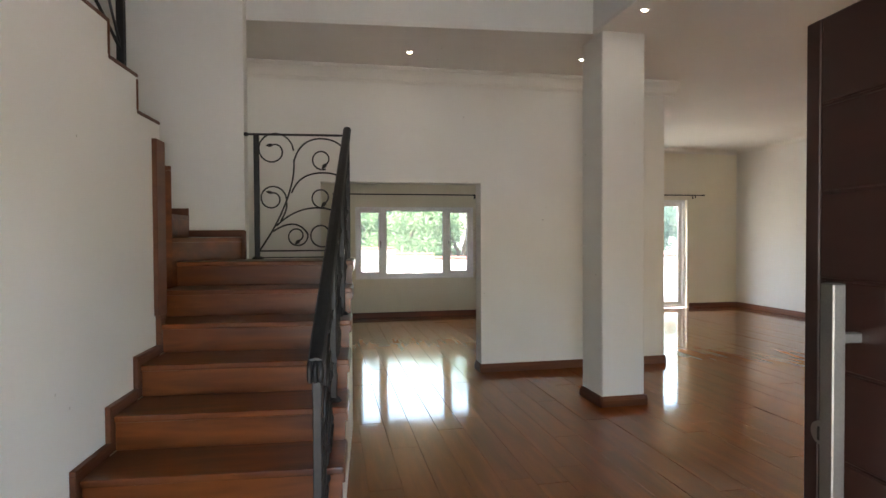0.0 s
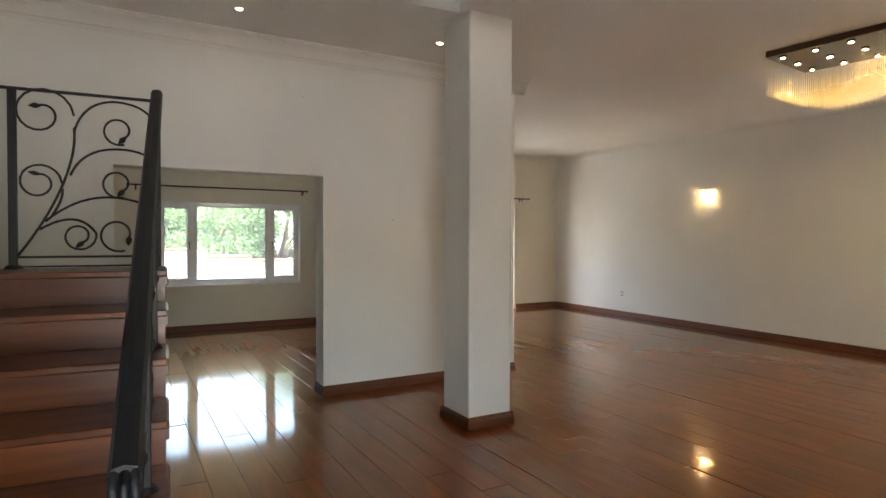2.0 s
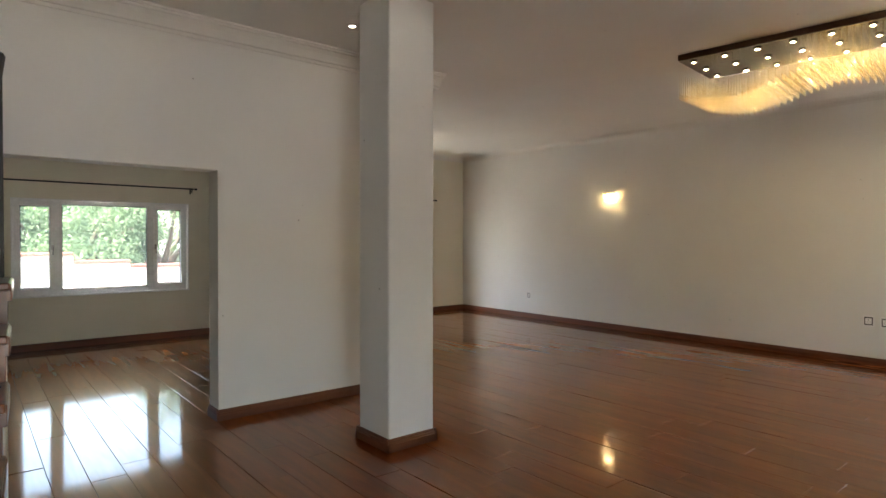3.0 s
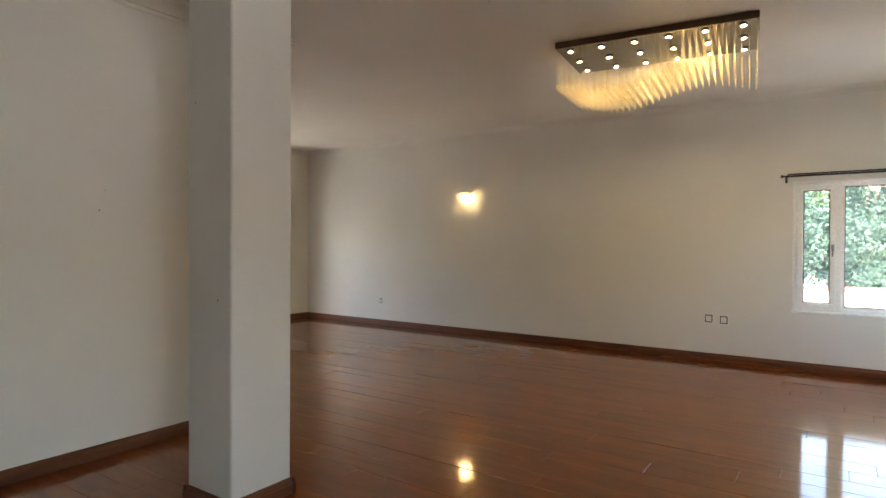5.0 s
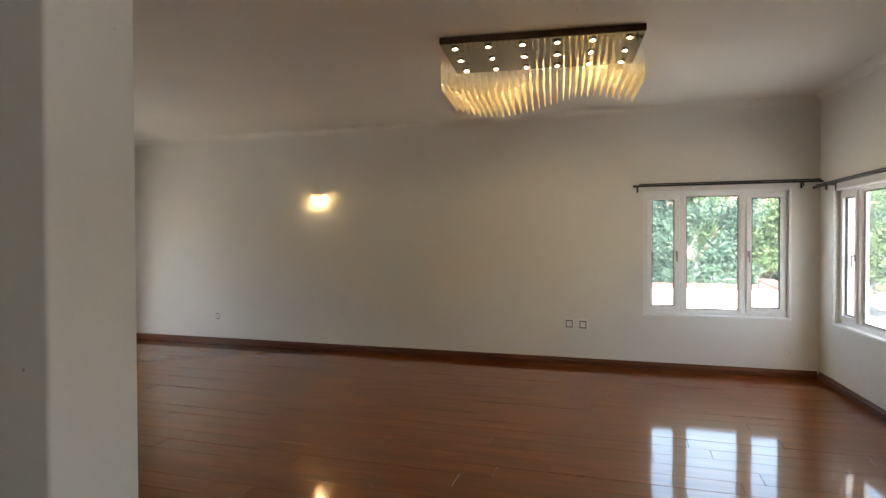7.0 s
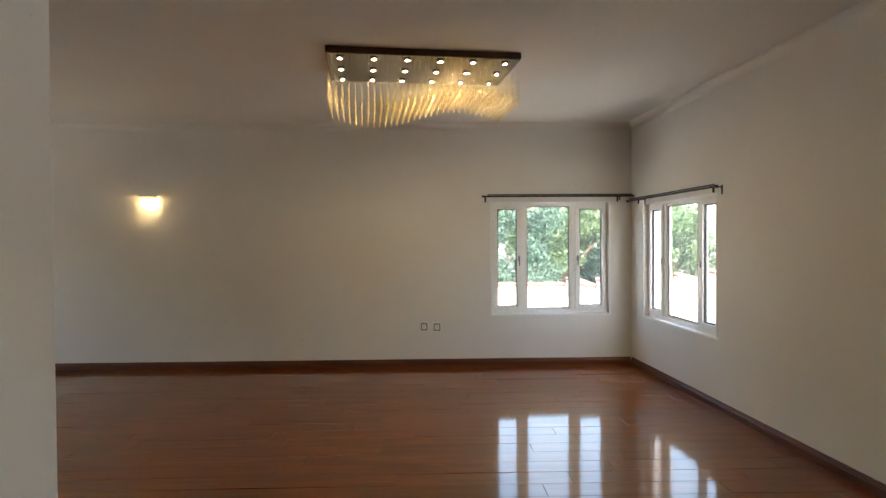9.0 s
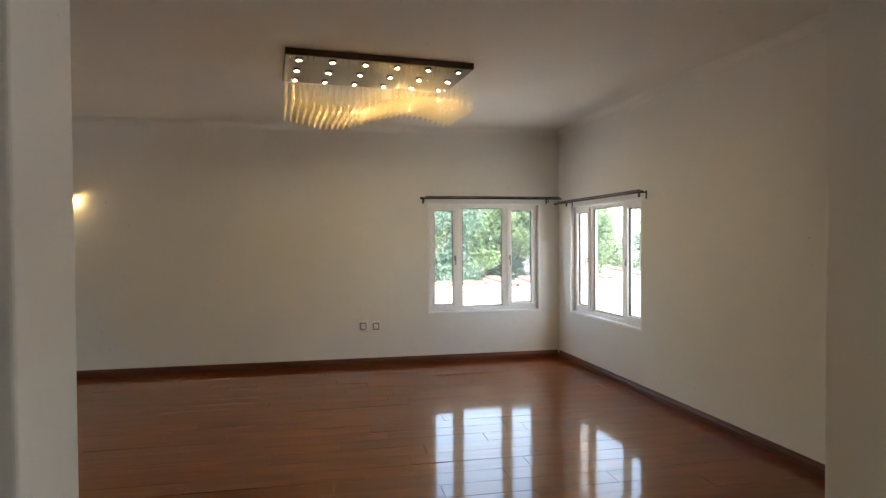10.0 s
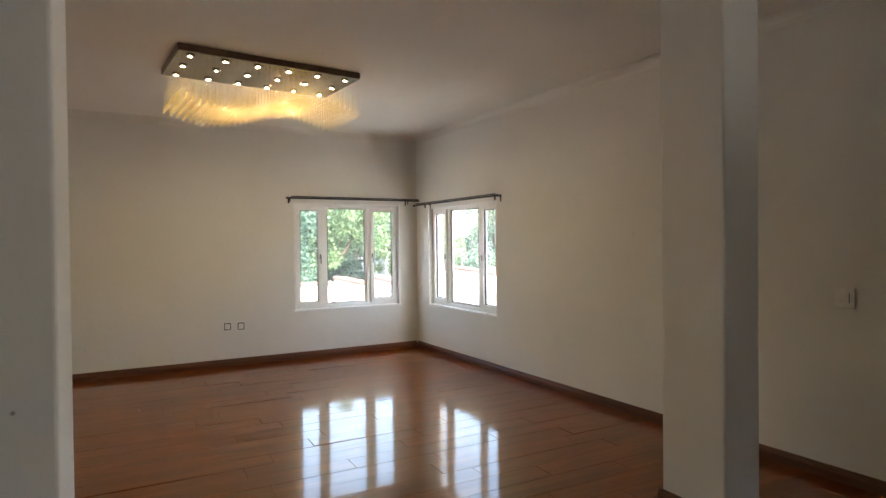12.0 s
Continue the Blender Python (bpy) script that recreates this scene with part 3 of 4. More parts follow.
setting(part("wall_stair_back", box(-2.6, -0.806, BACK, BACK + 0.13, 0, ROOF - 0.02), WALL, m=STAIR), "white plastered wall behind the winders", "wall")
setting(part("wall_landing", box(-0.806, -0.013, BACK, BACK + 0.05, 0, 8 * RISE - 0.034), WALL, m=STAIR), "white plastered wall under the landing", "wall")

# ---- wrought iron railings ----


def spiral(cx, cy, r0, r1, a0, turns, n=22):
    out = []
    for i in range(n + 1):
        t = i / n
        a = a0 + turns * math.tau * t
        r = r0 + (r1 - r0) * t
        out.append((cx + r * math.cos(a), cy + r * math.sin(a)))
    return out


def bend(p, q, r, n=12):
    return [((1 - t) ** 2 * p[0] + 2 * t * (1 - t) * q[0] + t * t * r[0], (1 - t) ** 2 * p[1] + 2 * t * (1 - t) * q[1] + t * t * r[1]) for t in [i / n for i in range(n + 1)]]


def vine(place, parent, size):
    """Scrolls and leaves in a panel; place(a, b) turns panel coordinates 0..1 into a point, size is its width."""
    def bar(pts, r=0.0065):
        part("scroll", add_tube(bmesh.new(), [place(a, b) for a, b in pts], r, 8), IRON, parent, smooth=True)

    def leaf(pts):
        (a0, b0), (a1, b1) = pts[-3], pts[-1]
        p, q = place(a0, b0), place(a1, b1)
        d = (q - p).normalized()
        line = [q + d * 0.06 * (i / 6 - 0.2) for i in range(7)]
        part("leaf", add_tube(bmesh.new(), line, lambda t: 0.0015 + 0.0185 * math.sin(math.pi * min(1, t * 0.97 + 0.02)) ** 1.2, 8, 0.6), IRON, parent, smooth=True)

    bar(bend((0.0, 0.0), (0.30, 0.32), (0.385, 0.62)))
    bar(bend((0.385, 0.62), (0.41, 0.72), (0.40, 0.80)))
    curls = [
        (0.165, 0.875, 0.235, 0.065, 0.0, 1.28, (0.40, 0.80)),
        (0.145, 0.45, 0.165, 0.07, 0.0, 1.25, (0.31, 0.42)),
        (0.43, 0.12, 0.13, 0.06, 0.2, -1.2, None),
        (0.73, 0.80, 0.125, 0.075, -1.2, -0.95, None),
        (0.72, 0.46, 0.125, 0.075, -1.2, -0.95, None),
        (0.72, 0.13, 0.15, 0.09, -1.2, -0.85, None),
    ]
    k = size / 0.9
    for cx, cy, r0, r1, a0, turns, lead in curls:
        pts = [(cx + (x - cx), cy + (y - cy) * k) for x, y in spiral(cx, cy, r0, r1, a0, turns)]
        bar(pts, 0.006)
        leaf(pts)
    bar(bend((0.31, 0.42), (0.33, 0.36), (0.24, 0.25)))
    bar(bend((0.40, 0.77), (0.46, 0.97), (0.70, 0.985)))
    bar(bend((0.70, 0.985), (0.93, 0.985), (1.0, 0.88)))
    bar(bend((0.37, 0.50), (0.47, 0.70), (0.80, 0.68)))
    bar(bend((0.80, 0.68), (0.93, 0.67), (1.0, 0.62)))
    bar(bend((0.19, 0.21), (0.48, 0.42), (0.82, 0.355)))
    bar(bend((0.82, 0.355), (0.93, 0.34), (1.0, 0.28)))
    bar(bend((0.15, 0.16), (0.42, 0.30), (0.555, 0.14)))


rail = thing("stair_railing", "black wrought iron railing with vine scrolls and leaves", "railing", m=STAIR)
LZ, PU, RU, PV = 8 * RISE, -0.705, -0.035, 1.985
part("post", box(PU - 0.018, PU + 0.018, PV - 0.018, PV + 0.018, LZ, LZ + 0.93, 0.003), IRON, rail)
part("post_foot", cyl((PU, PV, LZ), (PU, PV, LZ + 0.02), 0.045, 0.03, 16), IRON, rail)
part("post", box(RU - 0.018, RU + 0.018, PV - 0.018, PV + 0.018, LZ, LZ + 0.94, 0.003), IRON, rail)
part("top_bar", box(PU - 0.085, RU, PV - 0.008, PV + 0.008, LZ + 0.925, LZ + 0.94, 0.002), IRON, rail)
part("top_bar_end", box(PU - 0.088, PU - 0.06, PV - 0.014, PV + 0.014, LZ + 0.918, LZ + 0.945, 0.003), IRON, rail)
part("bottom_bar", box(PU, RU, PV - 0.006, PV + 0.006, LZ + 0.055, LZ + 0.067, 0.002), IRON, rail)
part("bottom_bar", box(PU, RU, PV - 0.006, PV + 0.006, LZ + 0.006, LZ + 0.016, 0.002), IRON, rail)
vine(lambda a, b: Vector((PU + 0.02 + a * (RU - PU - 0.04), PV, LZ + 0.07 + b * 0.85)), rail, RU - PU)

V0, V1 = -0.40, PV
SLOPE = (LZ + 0.97 - 1.03) / (V1 - V0)


def rail_z(v):
    return 1.03 + (v - V0) * SLOPE


def rail_u(v):
    return RU - 0.03 * (V1 - v) / (V1 - V0)


hr = bmesh.new()
rings = []
for v in np.linspace(V0 - 0.02, V1 + 0.02, 12):
    p = Vector((rail_u(v), v, rail_z(v)))
    rings.append([hr.verts.new(p + Vector((x, 0, z))) for x, z in [(-0.026, -0.018), (0.026, -0.018), (0.03, 0.0), (0.022, 0.018), (0.0, 0.024), (-0.022, 0.018), (-0.03, 0.0)]])
for s, t in zip(rings, rings[1:]):
    for k in range(7):
        hr.faces.new((s[k], s[(k + 1) % 7], t[(k + 1) % 7], t[k]))
hr.faces.new(rings[0][::-1])
hr.faces.new(rings[-1])
bmesh.ops.recalc_face_normals(hr, faces=hr.faces)
handrail = part("handrail", hr, IRON, rail, "black iron handrail with a curled end")
volute = bmesh.new()
for x in (-0.019, 0.0, 0.019):
    add_tube(volute, [(rail_u(V0) + x, V0 - 0.02 - 0.032 * math.sin(a), rail_z(V0 - 0.02) - 0.026 + 0.032 * math.cos(a)) for a in np.linspace(-0.4, 4.6, 16)], 0.009, 8)
part("volute", volute, IRON, handrail, smooth=True)
for off in (0.84, 0.05):
    bm = bmesh.new()
    add_tube(bm, [(rail_u(v), v, rail_z(v) - off) for v in np.linspace(V0 + 0.02, V1, 6)], 0.008, 6)
    part("bar", bm, IRON, rail)
cuts = [V0 + 0.03, V0 + 0.82, V0 + 1.60, V1]
for v in cuts[:-1]:
    k, u = max(1, int((v - nose(1)) // GOING) + 1), rail_u(v)
    part("baluster", box(u - 0.016, u + 0.016, v - 0.016, v + 0.016, k * RISE, rail_z(v) - 0.015, 0.003), IRON, rail)
    part("baluster_foot", cyl((u, v, k * RISE), (u, v, k * RISE + 0.018), 0.04, 0.026, 14), IRON, rail)
for a0, a1 in zip(cuts, cuts[1:]):
    vine(lambda a, b, p=a0, q=a1: Vector((rail_u(p + a * (q - p)), p + 0.02 + a * (q - p - 0.04), rail_z(p + a * (q - p)) - 0.83 + b * 0.77)), rail, a1 - a0)

upper = thing("upper_railing", "black wrought iron railing on the stepped wall", "railing", m=STAIR)
UU = LEFT - 0.06
for v in (0.66, -0.35, -1.3):
    z = next(s[2] for s in steps if s[1] <= v <= s[0]) + 0.018
    part("post", box(UU - 0.018, UU + 0.018, v - 0.018, v + 0.018, z, z + 0.95, 0.003), IRON, upper)


def up_z(v):
    return 2.335 + (0.66 - v) * RISE / GOING * 1.06


for off in (0.93, 0.09):
    bm = bmesh.new()
    add_tube(bm, [(UU, v, up_z(v) + off) for v in np.linspace(0.66, -1.3, 8)], 0.018 if off > 0.5 else 0.008, 8)
    part("rail_bar", bm, IRON, upper)
for p, q in ((0.66, -0.35), (-0.35, -1.3)):
    vine(lambda a, b, p=p, q=q: Vector((UU, p + a * (q - p), up_z(p + a * (q - p)) + 0.1 + b * 0.8)), upper, p - q)

# ---- lamps ----


def downlight(x, y):
    e = thing("downlight", "small round recessed ceiling downlight, lit", "ceiling light", "ceiling downlights", pose(x, y, CEILING))
    ring = bmesh.new()
    add_tube(ring, [(0.03 * math.cos(a), 0.03 * math.sin(a), -0.003) for a in np.linspace(0, math.tau, 25)], 0.007, 8)
    part("rim", ring, STEEL, e)
    part("lens", cyl((0, 0, -0.005), (0, 0, -0.001), 0.021, n=24), SPOTLED, e, "glowing lens")


for x, y in ((0.96, 6.0), (2.66, 5.92), (2.60, 4.66), (-0.6, 6.0)):
    downlight(x, y)


def chandelier():
    x0, x1, y0, y1, zc = 0.0, 0.82, 0.0, 1.58, CEILING
    e = thing("chandelier", "rectangular mirrored chandelier with a wave of crystal strands", "chandelier", m=pose(5.565, 3.045, 0, 0, 0, 6.5))
    part("canopy", box(x0, x1, y0, y1, zc - 0.055, zc - 0.001, 0.004), CANOPY_EDGE, e, "dark bronze canopy edge")
    part("mirror_plate", box(x0 + 0.006, x1 - 0.006, y0 + 0.006, y1 - 0.006, zc - 0.060, zc - 0.0555), CHROME, e, "polished mirror plate")
    for i in range(6):
        for j in range(3):
            x, y = x0 + 0.10 + j * (x1 - x0 - 0.20) / 2, y0 + 0.11 + i * (y1 - y0 - 0.22) / 5
            cup = bmesh.new()
            add_tube(cup, [(x + 0.026 * math.cos(a), y + 0.026 * math.sin(a), zc - 0.066) for a in np.linspace(0, math.tau, 17)], 0.008, 6)
            lamp = part("lamp_cup", cup, STEEL, e)
            part("led", cyl((x, y, zc - 0.070), (x, y, zc - 0.0605), 0.0115, n=14), LED, lamp, "glowing warm bulb")
    # one strand: a tapered clear rod, faceted beads and a drop
    bm = bmesh.new()
    add_cyl(bm, (0, 0, 0.0), (0, 0, 0.17), 0.0034, 0.001, 5)
    for k in range(2):
        z = -0.001 - k * 0.023
        add_cyl(bm, (0, 0, z), (0, 0, z - 0.011), 0.003, 0.009, 6)
        add_cyl(bm, (0, 0, z - 0.011), (0, 0, z - 0.022), 0.009, 0.003, 6)
    add_cyl(bm, (0, 0, -0.048), (0, 0, -0.062), 0.006, 0.002, 5)
    drop = bpy.data.meshes.new("crystal_strand")
    bm.to_mesh(drop)
    bm.free()
    drop.materials.append(CRYSTAL)
    ny, nx = 30, 19
    wires, sv, sf = bmesh.new(), [], []
    for i in range(ny):
        s = i / (ny - 1)
        z = 2.85 - 0.078 * math.sin(math.tau * s)
        for j in range(nx):
            x = x0 + 0.02 + j * (x1 - x0 - 0.04) / (nx - 1)
            y = y1 - 0.015 - s * (y1 - y0 - 0.03)
            add_cyl(wires, (x, y, z + 0.17), (x, y, zc - 0.06), 0.00012, n=3)
            if j < 10:
                d = new("crystal_strand", drop)
                d.parent, d.location = e, (x, y, z)
                d.rotation_euler = (0, 0, random.uniform(0, 3))
            else:
                k = len(sv)
                sv += [(v.co.x + x, v.co.y + y, v.co.z + z) for v in drop.vertices]
                sf += [tuple(q + k for q in f.vertices) for f in drop.polygons]
    part("wires", wires, STEEL, e)["kind"] = "stuff"
    me = bpy.data.meshes.new("crystal_field")
    me.from_pydata(sv, [], sf)
    me.materials.append(CRYSTAL)
    rest_strands = new("crystal_field", me)
    rest_strands.parent, rest_strands["kind"] = e, "stuff"
    return e


chandelier()


def sconce():
    e = thing("wall_sconce", "small chrome wall sconce with glowing crystal prisms", "wall light", m=pose(EAST, 7.46, 2.185, 0, 0, 90))
    e.scale = (0.76, 0.9, 0.76)
    part("back_plate", box(-0.09, 0.09, 0.0, 0.014, -0.02, 0.09, 0.004), CHROME, e)
    part("top_plate", box(-0.125, 0.125, 0.0, 0.10, 0.09, 0.102, 0.003), CHROME, e)
    for k in range(7):
        x = -0.108 + k * 0.036
        part("prism", box(x - 0.013, x + 0.013, 0.085, 0.098, -0.07, 0.09, 0.004), CRYSTAL, e)
    for y in (0.03, 0.06):
        for x in (-0.117, 0.117):
            part("prism", box(x - 0.006, x + 0.006, y - 0.012, y + 0.012, -0.07, 0.09, 0.003), CRYSTAL, e)
    for x in (-0.055, 0.055):
        bulb = bmesh.new()
        bmesh.ops.create_uvsphere(bulb, u_segments=14, v_segments=10, radius=0.022, matrix=pose(x, 0.05, 0.02) @ Matrix.Diagonal((1, 1, 1.6, 1)))
        part("bulb", bulb, BULB, e, "glowing warm bulb", smooth=True)
    return e


sconce()

# ---- sockets and switch ----


def plate(name, label, category, m, w, h, kind, group=""):
    """Local: x across, y out of the wall, z up, centred."""
    e = thing(name, label, category, group, m)
    body = part("plate", box(-w / 2, w / 2, 0, 0.009, -h / 2, h / 2, 0.003, 2), PLASTIC, e)
    part("surround", box(-w * 0.38, w * 0.38, 0.0092, 0.0115, -h * 0.38, h * 0.38, 0.001), GREYPL if kind != "switch" else PLASTIC, body)
    if kind == "socket":
        part("insert", box(-w * 0.27, w * 0.27, 0.0115, 0.013, -h * 0.27, h * 0.27, 0.0006), PLASTIC, body)
        for x, z, a, b in ((0, 0.014, 0.003, 0.006), (-0.013, -0.010, 0.005, 0.0022), (0.013, -0.010, 0.005, 0.0022)):
            part("pin_hole", box(x - a, x + a, 0.0125, 0.0135, z - b, z + b), BLACK, body)
    else:
        part("rocker", box(-w * 0.22, w * 0.22, 0.0115, 0.016, -h * 0.24, h * 0.24, 0.002), PLASTIC, body)
        part("slot", box(-w * 0.26, -w * 0.225, 0.0115, 0.0135, -h * 0.24, h * 0.24), BLACK, body)
    return e


for y, z in ((3.884, 0.522), (3.713, 0.516)):
    plate("wall_socket", "square off-white double-framed wall socket", "socket", pose(EAST, y, z, 0, 0, 90), 0.115, 0.128, "socket", "pair of wall sockets")
plate("wall_socket", "single off-white wall socket near the far corner", "socket", pose(EAST, 9.257, 0.426, 0, 0, 90), 0.085, 0.12, "socket")
skewed(plate("light_switch", "square off-white light switch by the entrance", "switch", pose(2.515, SOUTH, 1.225), 0.12, 0.135, "switch"))

# ---- garden ----
GZ = -0.35
bm = bmesh.new()
bmesh.ops.create_grid(bm, x_segments=8, y_segments=8, size=900, matrix=Matrix.Translation((0, 0, GZ)))
setting(part("ground", bm, GROUND), "pale paved and sandy ground round the house", "ground")
setting(part("porch", box(-1.5, 3.2, -1.6, OUTER + 0.04, GZ, -0.02, 0.01), GROUND), "pale paved porch step before the entrance", "porch")
# unseen slab and posts, added to cut sky light through the entrance
setting(part("entry_shade_slab", box(-1.5, 3.2, -1.0, OUTER - 0.02, 2.5, 2.66, 0.01), OUTWALL), "unseen slab added over the entrance to shade the hall", "porch roof")
for x in (-1.4, 2.95):
    setting(part("shade_slab_post", box(x, x + 0.2, -0.95, -0.75, -0.02, 2.5, 0.01), OUTWALL), "unseen added post under the shade slab", "post")
setting(part("plinth", box(WEST - 0.3, EAST + 0.3, OUTER + 0.05, NORTH + 0.3, GZ, -0.201), OUTWALL), "rendered plinth under the house", "plinth")


def garden_wall(p, q, z, t=0.2):
    p, q = Vector((*p, 0)), Vector((*q, 0))
    d = q - p
    e = thing("garden_wall", "white rendered garden wall with terracotta coping", "garden wall", "garden walls", Matrix.Translation(p) @ pose(0, 0, 0, 0, 0, math.degrees(math.atan2(d.y, d.x))))
    part("wall_body", box(0, d.length, -t / 2, t / 2, GZ, z, 0.01), OUTWALL, e)
    n = max(1, round(d.length / 0.6))
    for k in range(n):
        a, b = d.length * k / n, d.length * (k + 1) / n
        part("coping", box(a + 0.004, b - 0.004, -t / 2 - 0.04, t / 2 + 0.04, z, z + 0.07, 0.012), TERRACOTTA, e)
    return e


garden_wall((15.0, 14.0), (15.0, 0.45), 0.53)
garden_wall((14.9, 0.35), (12.4, 0.5), 0.67)
garden_wall((12.3, 0.35), (10.2, 0.6), 0.83)
garden_wall((19.0, -3.65), (15.1, -2.95), 0.58)
garden_wall((15.0, -3.1), (11.4, -2.3), 0.83)
garden_wall((11.3, -2.4), (9.6, -2.05), 0.88)
garden_wall((-6.0, 15.2), (1.85, 15.2), 1.15)
garden_wall((1.86, 15.2), (2.85, 15.2), 0.99)
garden_wall((2.86, 15.2), (15.0, 15.2), 0.89)


def tree(x, y, h, spread, mat, label, seed, leaves=24000, leaf=0.07):
    """A tapered trunk with limbs, and a crown of single leaves gathered in ragged clumps."""
    r = random.Random(seed)
    g = np.random.default_rng(seed)
    e = thing("tree", label, "tree", "garden trees", pose(x, y, GZ))
    bm = bmesh.new()
    fork = h * 0.2
    add_tube(bm, [(0.06 * math.sin(i), 0.05 * math.cos(2 * i), fork * i / 4) for i in range(5)], lambda t: 0.17 * spread / 2.5 * (1.25 - 0.5 * t), 9)
    trunk = part("trunk", bm, BARK, e, smooth=True)
    tips = []
    for k in range(9):
        a, s = k * 2.4 + r.uniform(-0.4, 0.4), r.uniform(0.45, 0.95) * spread
        top = Vector((s * math.cos(a), s * math.sin(a), fork + (h - fork) * r.uniform(0.08, 0.92)))
        mid = Vector((top.x * 0.45, top.y * 0.45, fork + (top.z - fork) * 0.35))
        limb = bmesh.new()
        add_tube(limb, [(0, 0, fork * 0.93), (mid.x * 0.4, mid.y * 0.4, (fork + mid.z) / 2), mid, (mid + top) / 2 + Vector((0, 0, 0.15)), top], lambda t: 0.085 * (1.15 - t) * spread / 2.5 + 0.01, 6)
        part("limb", limb, BARK, trunk, smooth=True)
        tips.append(top)
        tips.append((mid + top) / 2)
    centres = []
    for t in tips:
        for _ in range(5):
            centres.append((t + Vector((r.gauss(0, 0.42), r.gauss(0, 0.42), r.gauss(0, 0.36))) * spread / 2.2, r.uniform(0.22, 0.55) * spread / 2.2))
    which = g.integers(0, len(centres), leaves)
    c = np.array([centres[i][0][:] for i in which])
    rad = np.array([centres[i][1] for i in which])[:, None]
    d = g.normal(size=(leaves, 3))
    d /= np.linalg.norm(d, axis=1)[:, None]
    p = c + d * rad * g.uniform(0.35, 1.05, (leaves, 1))
    n = g.normal(size=(leaves, 3)) + (0, 0, 0.6)
    n /= np.linalg.norm(n, axis=1)[:, None]
    a = np.cross(n, g.normal(size=(leaves, 3)))
    a /= np.linalg.norm(a, axis=1)[:, None]
    b = np.cross(n, a)
    s = g.uniform(0.6, 1.3, (leaves, 1)) * leaf
    v = np.stack([p - a * s, p - b * s * 0.42, p + a * s, p + b * s * 0.42], 1).reshape(-1, 3)
    v[:, 2] = np.maximum(v[:, 2], 0.15)
    me = bpy.data.meshes.new("crown")
    me.from_pydata(v.tolist(), [], np.arange(leaves * 4).reshape(-1, 4).tolist())
    me.materials.append(mat)
    crown = new("crown", me)
    crown.parent = e
    return e


row = [(19.5, 5.4, 4.0, 2.3, LEAF_B), (18.6, 2.0, 3.9, 2.1, LEAF_B), (20.5, -0.8, 4.0, 2.1, LEAF_A), (18.6, -3.4, 3.2, 1.6, LEAF_A), (22.0, 8.6, 4.4, 2.6, LEAF_B),
       (20.4, -8.2, 4.6, 2.3, LEAF_B), (14.6, -13.0, 4.8, 2.4, LEAF_B), (10.6, -12.6, 3.2, 1.7, LEAF_A), (5.5, -15.0, 5.0, 2.6, LEAF_A), (26.5, 2.6, 4.6, 2.8, LEAF_A), (25.0, -6.0, 4.2, 2.6, LEAF_A), (23.5, -2.6, 3.4, 2.2, LEAF_B), (24.5, 6.0, 4.4, 2.9, LEAF_A), (16.8, -12.2, 3.6, 2.2, LEAF_B), (12.8, -14.4, 4.2, 2.4, LEAF_A), (8.4, -13.2, 3.6, 2.2, LEAF_B),
       (-3.0, 22.0, 3.9, 2.6, LEAF_A), (-0.2, 23.5, 4.1, 2.7, LEAF_A), (2.4, 22.0, 3.9, 2.6, LEAF_A), (5.4, 23.0, 4.0, 2.7, LEAF_A), (8.8, 21.5, 3.8, 2.5, LEAF_A), (12.2, 22.5, 4.0, 2.6, LEAF_B), (1.0, 27.0, 4.8, 3.0, LEAF_B), (4.4, 28.0, 4.8, 3.0, LEAF_A)]
for i, (x, y, h, s, mat) in enumerate(row):
    tree(x, y, h, s, mat, "leafy pale green tree behind the garden wall" if mat is LEAF_A else "dense blue-green tree behind the garden wall", 11 + i)


def house(x, y, w, d, h, turn):
    e = thing("house", "distant grey-blue rendered house with a tiled roof", "house", "houses beyond the garden", pose(x, y, GZ, 0, 0, turn))
    part("wall", box(-w / 2, w / 2, -d / 2, d / 2, 0, h, 0.02), HOUSEWALL, e)
    bm = bmesh.new()
    o = 0.4
    lo = [bm.verts.new(p) for p in ((-w / 2 - o, -d / 2 - o, h), (w / 2 + o, -d / 2 - o, h), (w / 2 + o, d / 2 + o, h), (-w / 2 - o, d / 2 + o, h))]
    hi = [bm.verts.new(p) for p in ((-w / 4, 0, h + d * 0.28), (w / 4, 0, h + d * 0.28))]
    for f in ((lo[0], lo[1], hi[1], hi[0]), (lo[1], lo[2], hi[1]), (lo[2], lo[3], hi[0], hi[1]), (lo[3], lo[0], hi[0]), lo[::-1]):
        bm.faces.new(f)
    part("roof", bm, ROOFTILE, e)
    for side in (-1, 1):
        for k in range(3):
            cx = -w / 3 + k * w / 3
            y0 = side * d / 2
            win = part("window", box(cx - 0.6, cx + 0.6, y0 - 0.03, y0 + 0.03, h * 0.35, h * 0.75, 0.01), UPVC, e)
            part("pane", box(cx - 0.52, cx + 0.52, y0 - 0.04, y0 + 0.04, h * 0.35 + 0.08, h * 0.75 - 0.08), DARKGLASS, win)
    return e


house(31.0, -2.0, 9.0, 7.0, 3.3, 80)
house(21.0, -22.0, 10.0, 7.0, 3.2, 20)

# ---- floor planks ----
PW, PL = 0.197, 1.22
fixed = {}


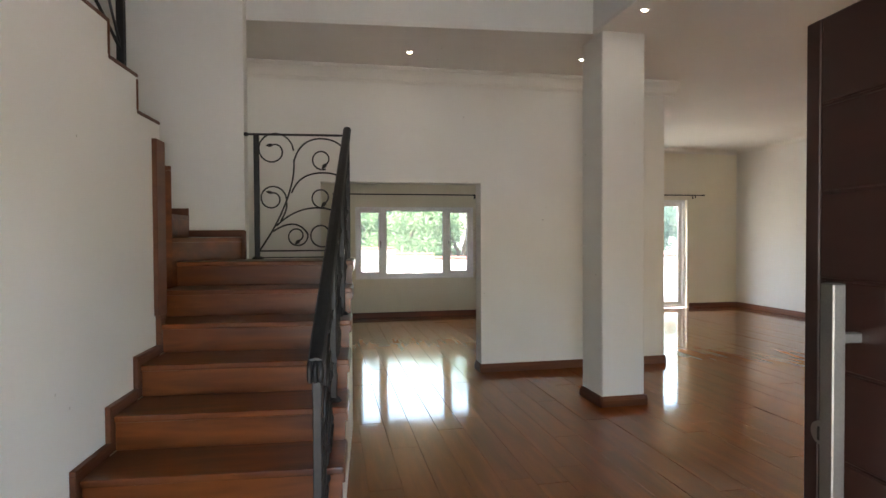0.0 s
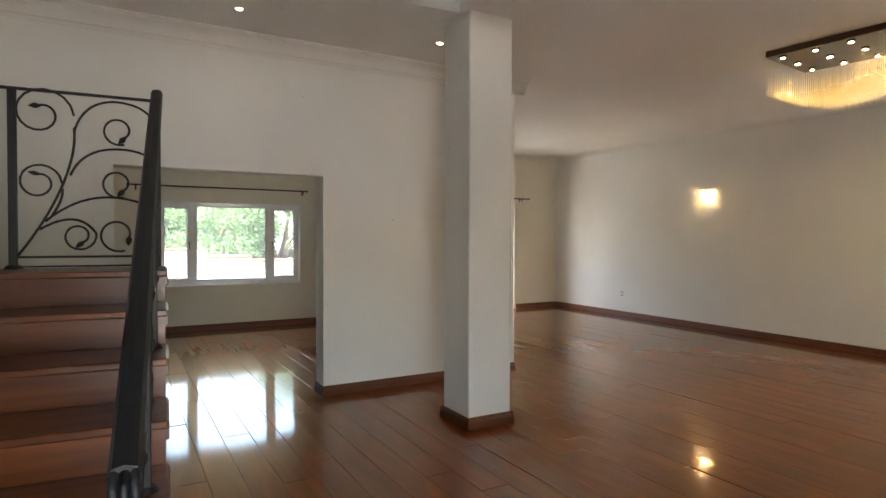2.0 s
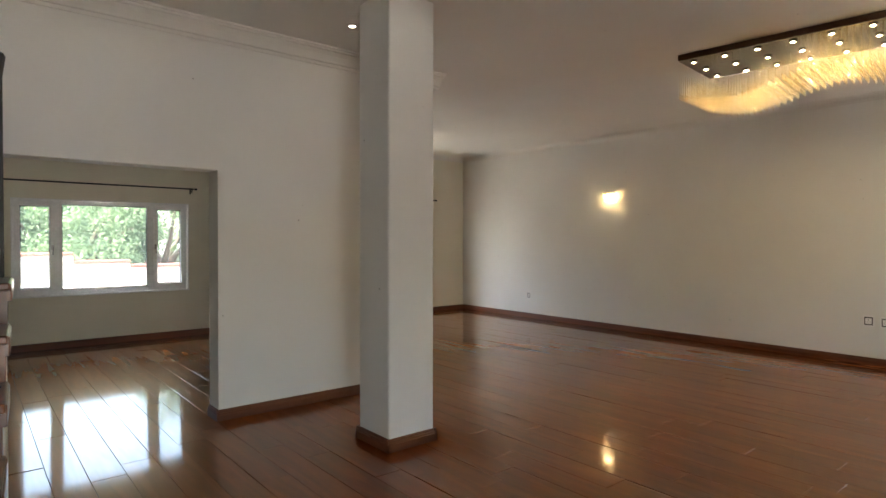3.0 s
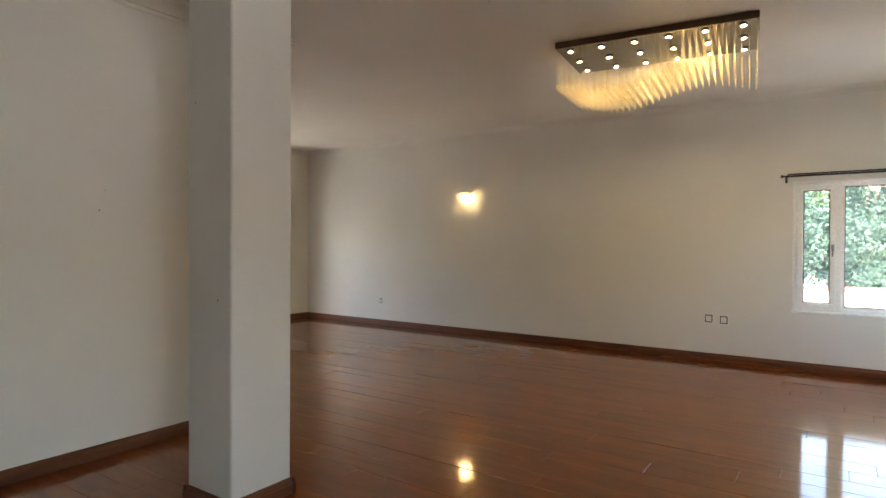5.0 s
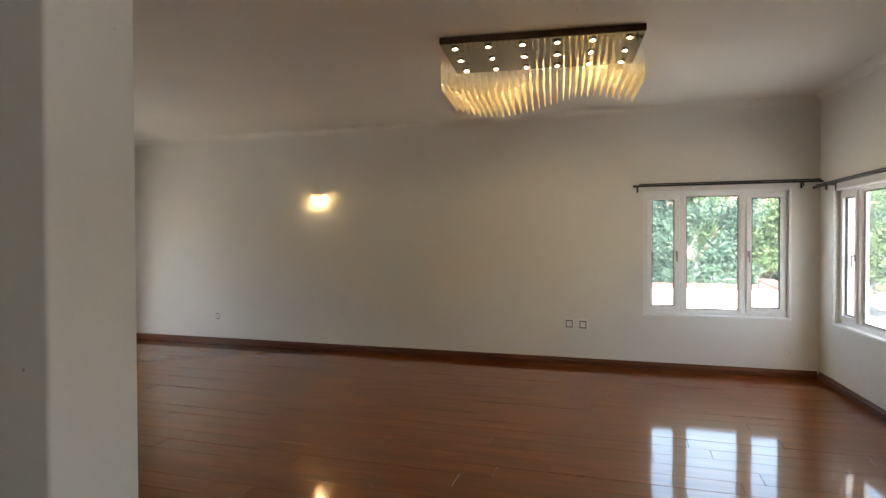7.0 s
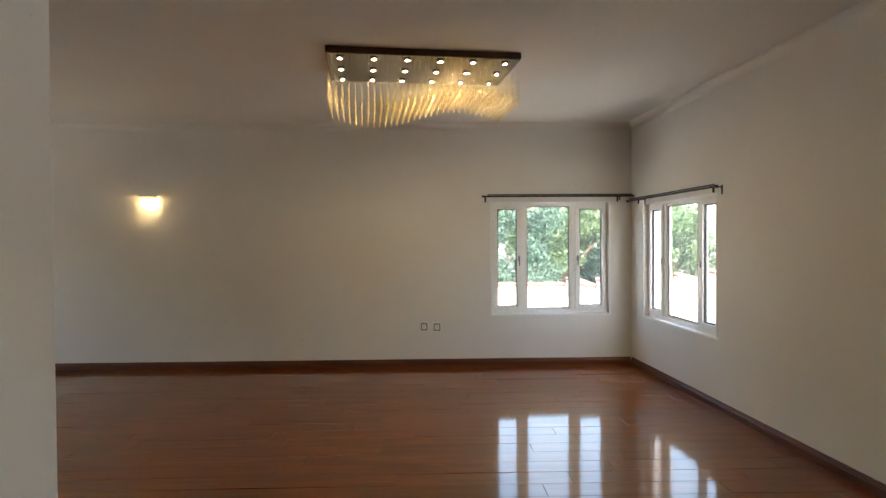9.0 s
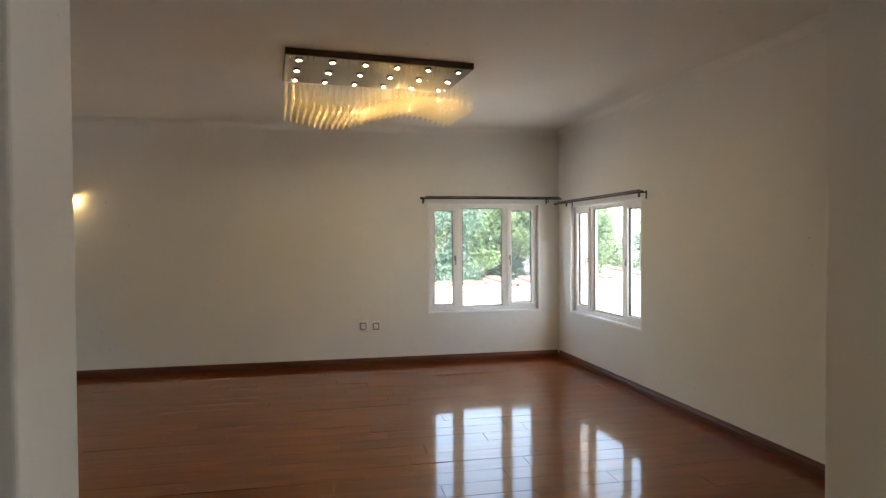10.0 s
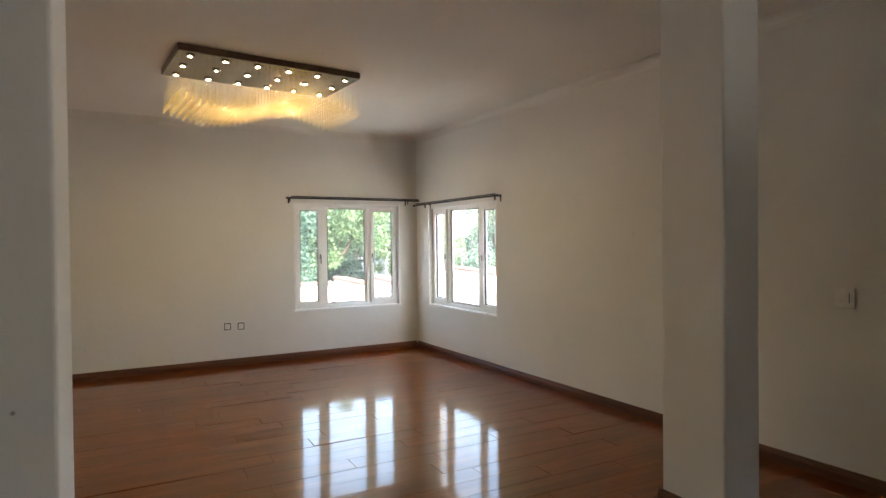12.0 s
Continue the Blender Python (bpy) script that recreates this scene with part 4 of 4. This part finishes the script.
def plank_mesh(w, l):
    """A board with eased edges, its top at z = 0."""
    key = (round(w, 3), round(l, 3))
    if key not in fixed:
        e = 0.002
        v = [(0, 0, -0.012), (w, 0, -0.012), (w, l, -0.012), (0, l, -0.012), (0, 0, -0.0018), (w, 0, -0.0018), (w, l, -0.0018), (0, l, -0.0018),
             (e, e, 0), (w - e, e, 0), (w - e, l - e, 0), (e, l - e, 0)]
        f = [(0, 1, 5, 4), (1, 2, 6, 5), (2, 3, 7, 6), (3, 0, 4, 7), (4, 5, 9, 8), (5, 6, 10, 9), (6, 7, 11, 10), (7, 4, 8, 11), (8, 9, 10, 11)]
        me = bpy.data.meshes.new("plank")
        me.from_pydata(v, [], f)
        me.materials.append(PLANK)
        fixed[key] = me
    return fixed[key]


def clear(x0, x1, y0, y1):
    return not (x0 < 0.15 and y1 > 3.2 and y0 < 4.9)


floor_ob = bpy.data.objects["floor"]
rv, rf, made = [], [], 0
rp = random.Random(5)
x = WEST
while x < EAST - 0.01:
    x1 = min(x + PW, EAST)
    y = OUTER + 0.05 - rp.uniform(0, PL)
    while y < NORTH:
        a, b = max(y, OUTER + 0.05), min(y + PL, NORTH)
        if b - a > 0.03 and clear(x, x1, a, b):
            w, l = x1 - x - 0.0006, b - a - 0.0006
            z = rp.uniform(-0.0002, 0.0)
            tx, ty = rp.gauss(0, 0.0032), rp.gauss(0, 0.0011)
            if x > 0.1 and a < 8.6 and not (a > 6.9 and x > 3.8) and made < 298:
                ob = new("plank", plank_mesh(w, l))
                ob.parent, ob.location, ob.rotation_euler = floor_ob, (x, a, z), (ty, tx, 0)
                made += 1
            else:
                me = plank_mesh(w, l)
                k = len(rv)
                rv += [(p.co.x + x, p.co.y + a, p.co.z + z + p.co.y * ty - p.co.x * tx) for p in me.vertices]
                rf += [tuple(i + k for i in p.vertices) for p in me.polygons]
        y += PL
    x += PW
me = bpy.data.meshes.new("plank_field")
me.from_pydata(rv, [], rf)
me.materials.append(PLANK_REST)
rest = new("plank_field", me)
rest.parent = floor_ob
rest["kind"] = "stuff"
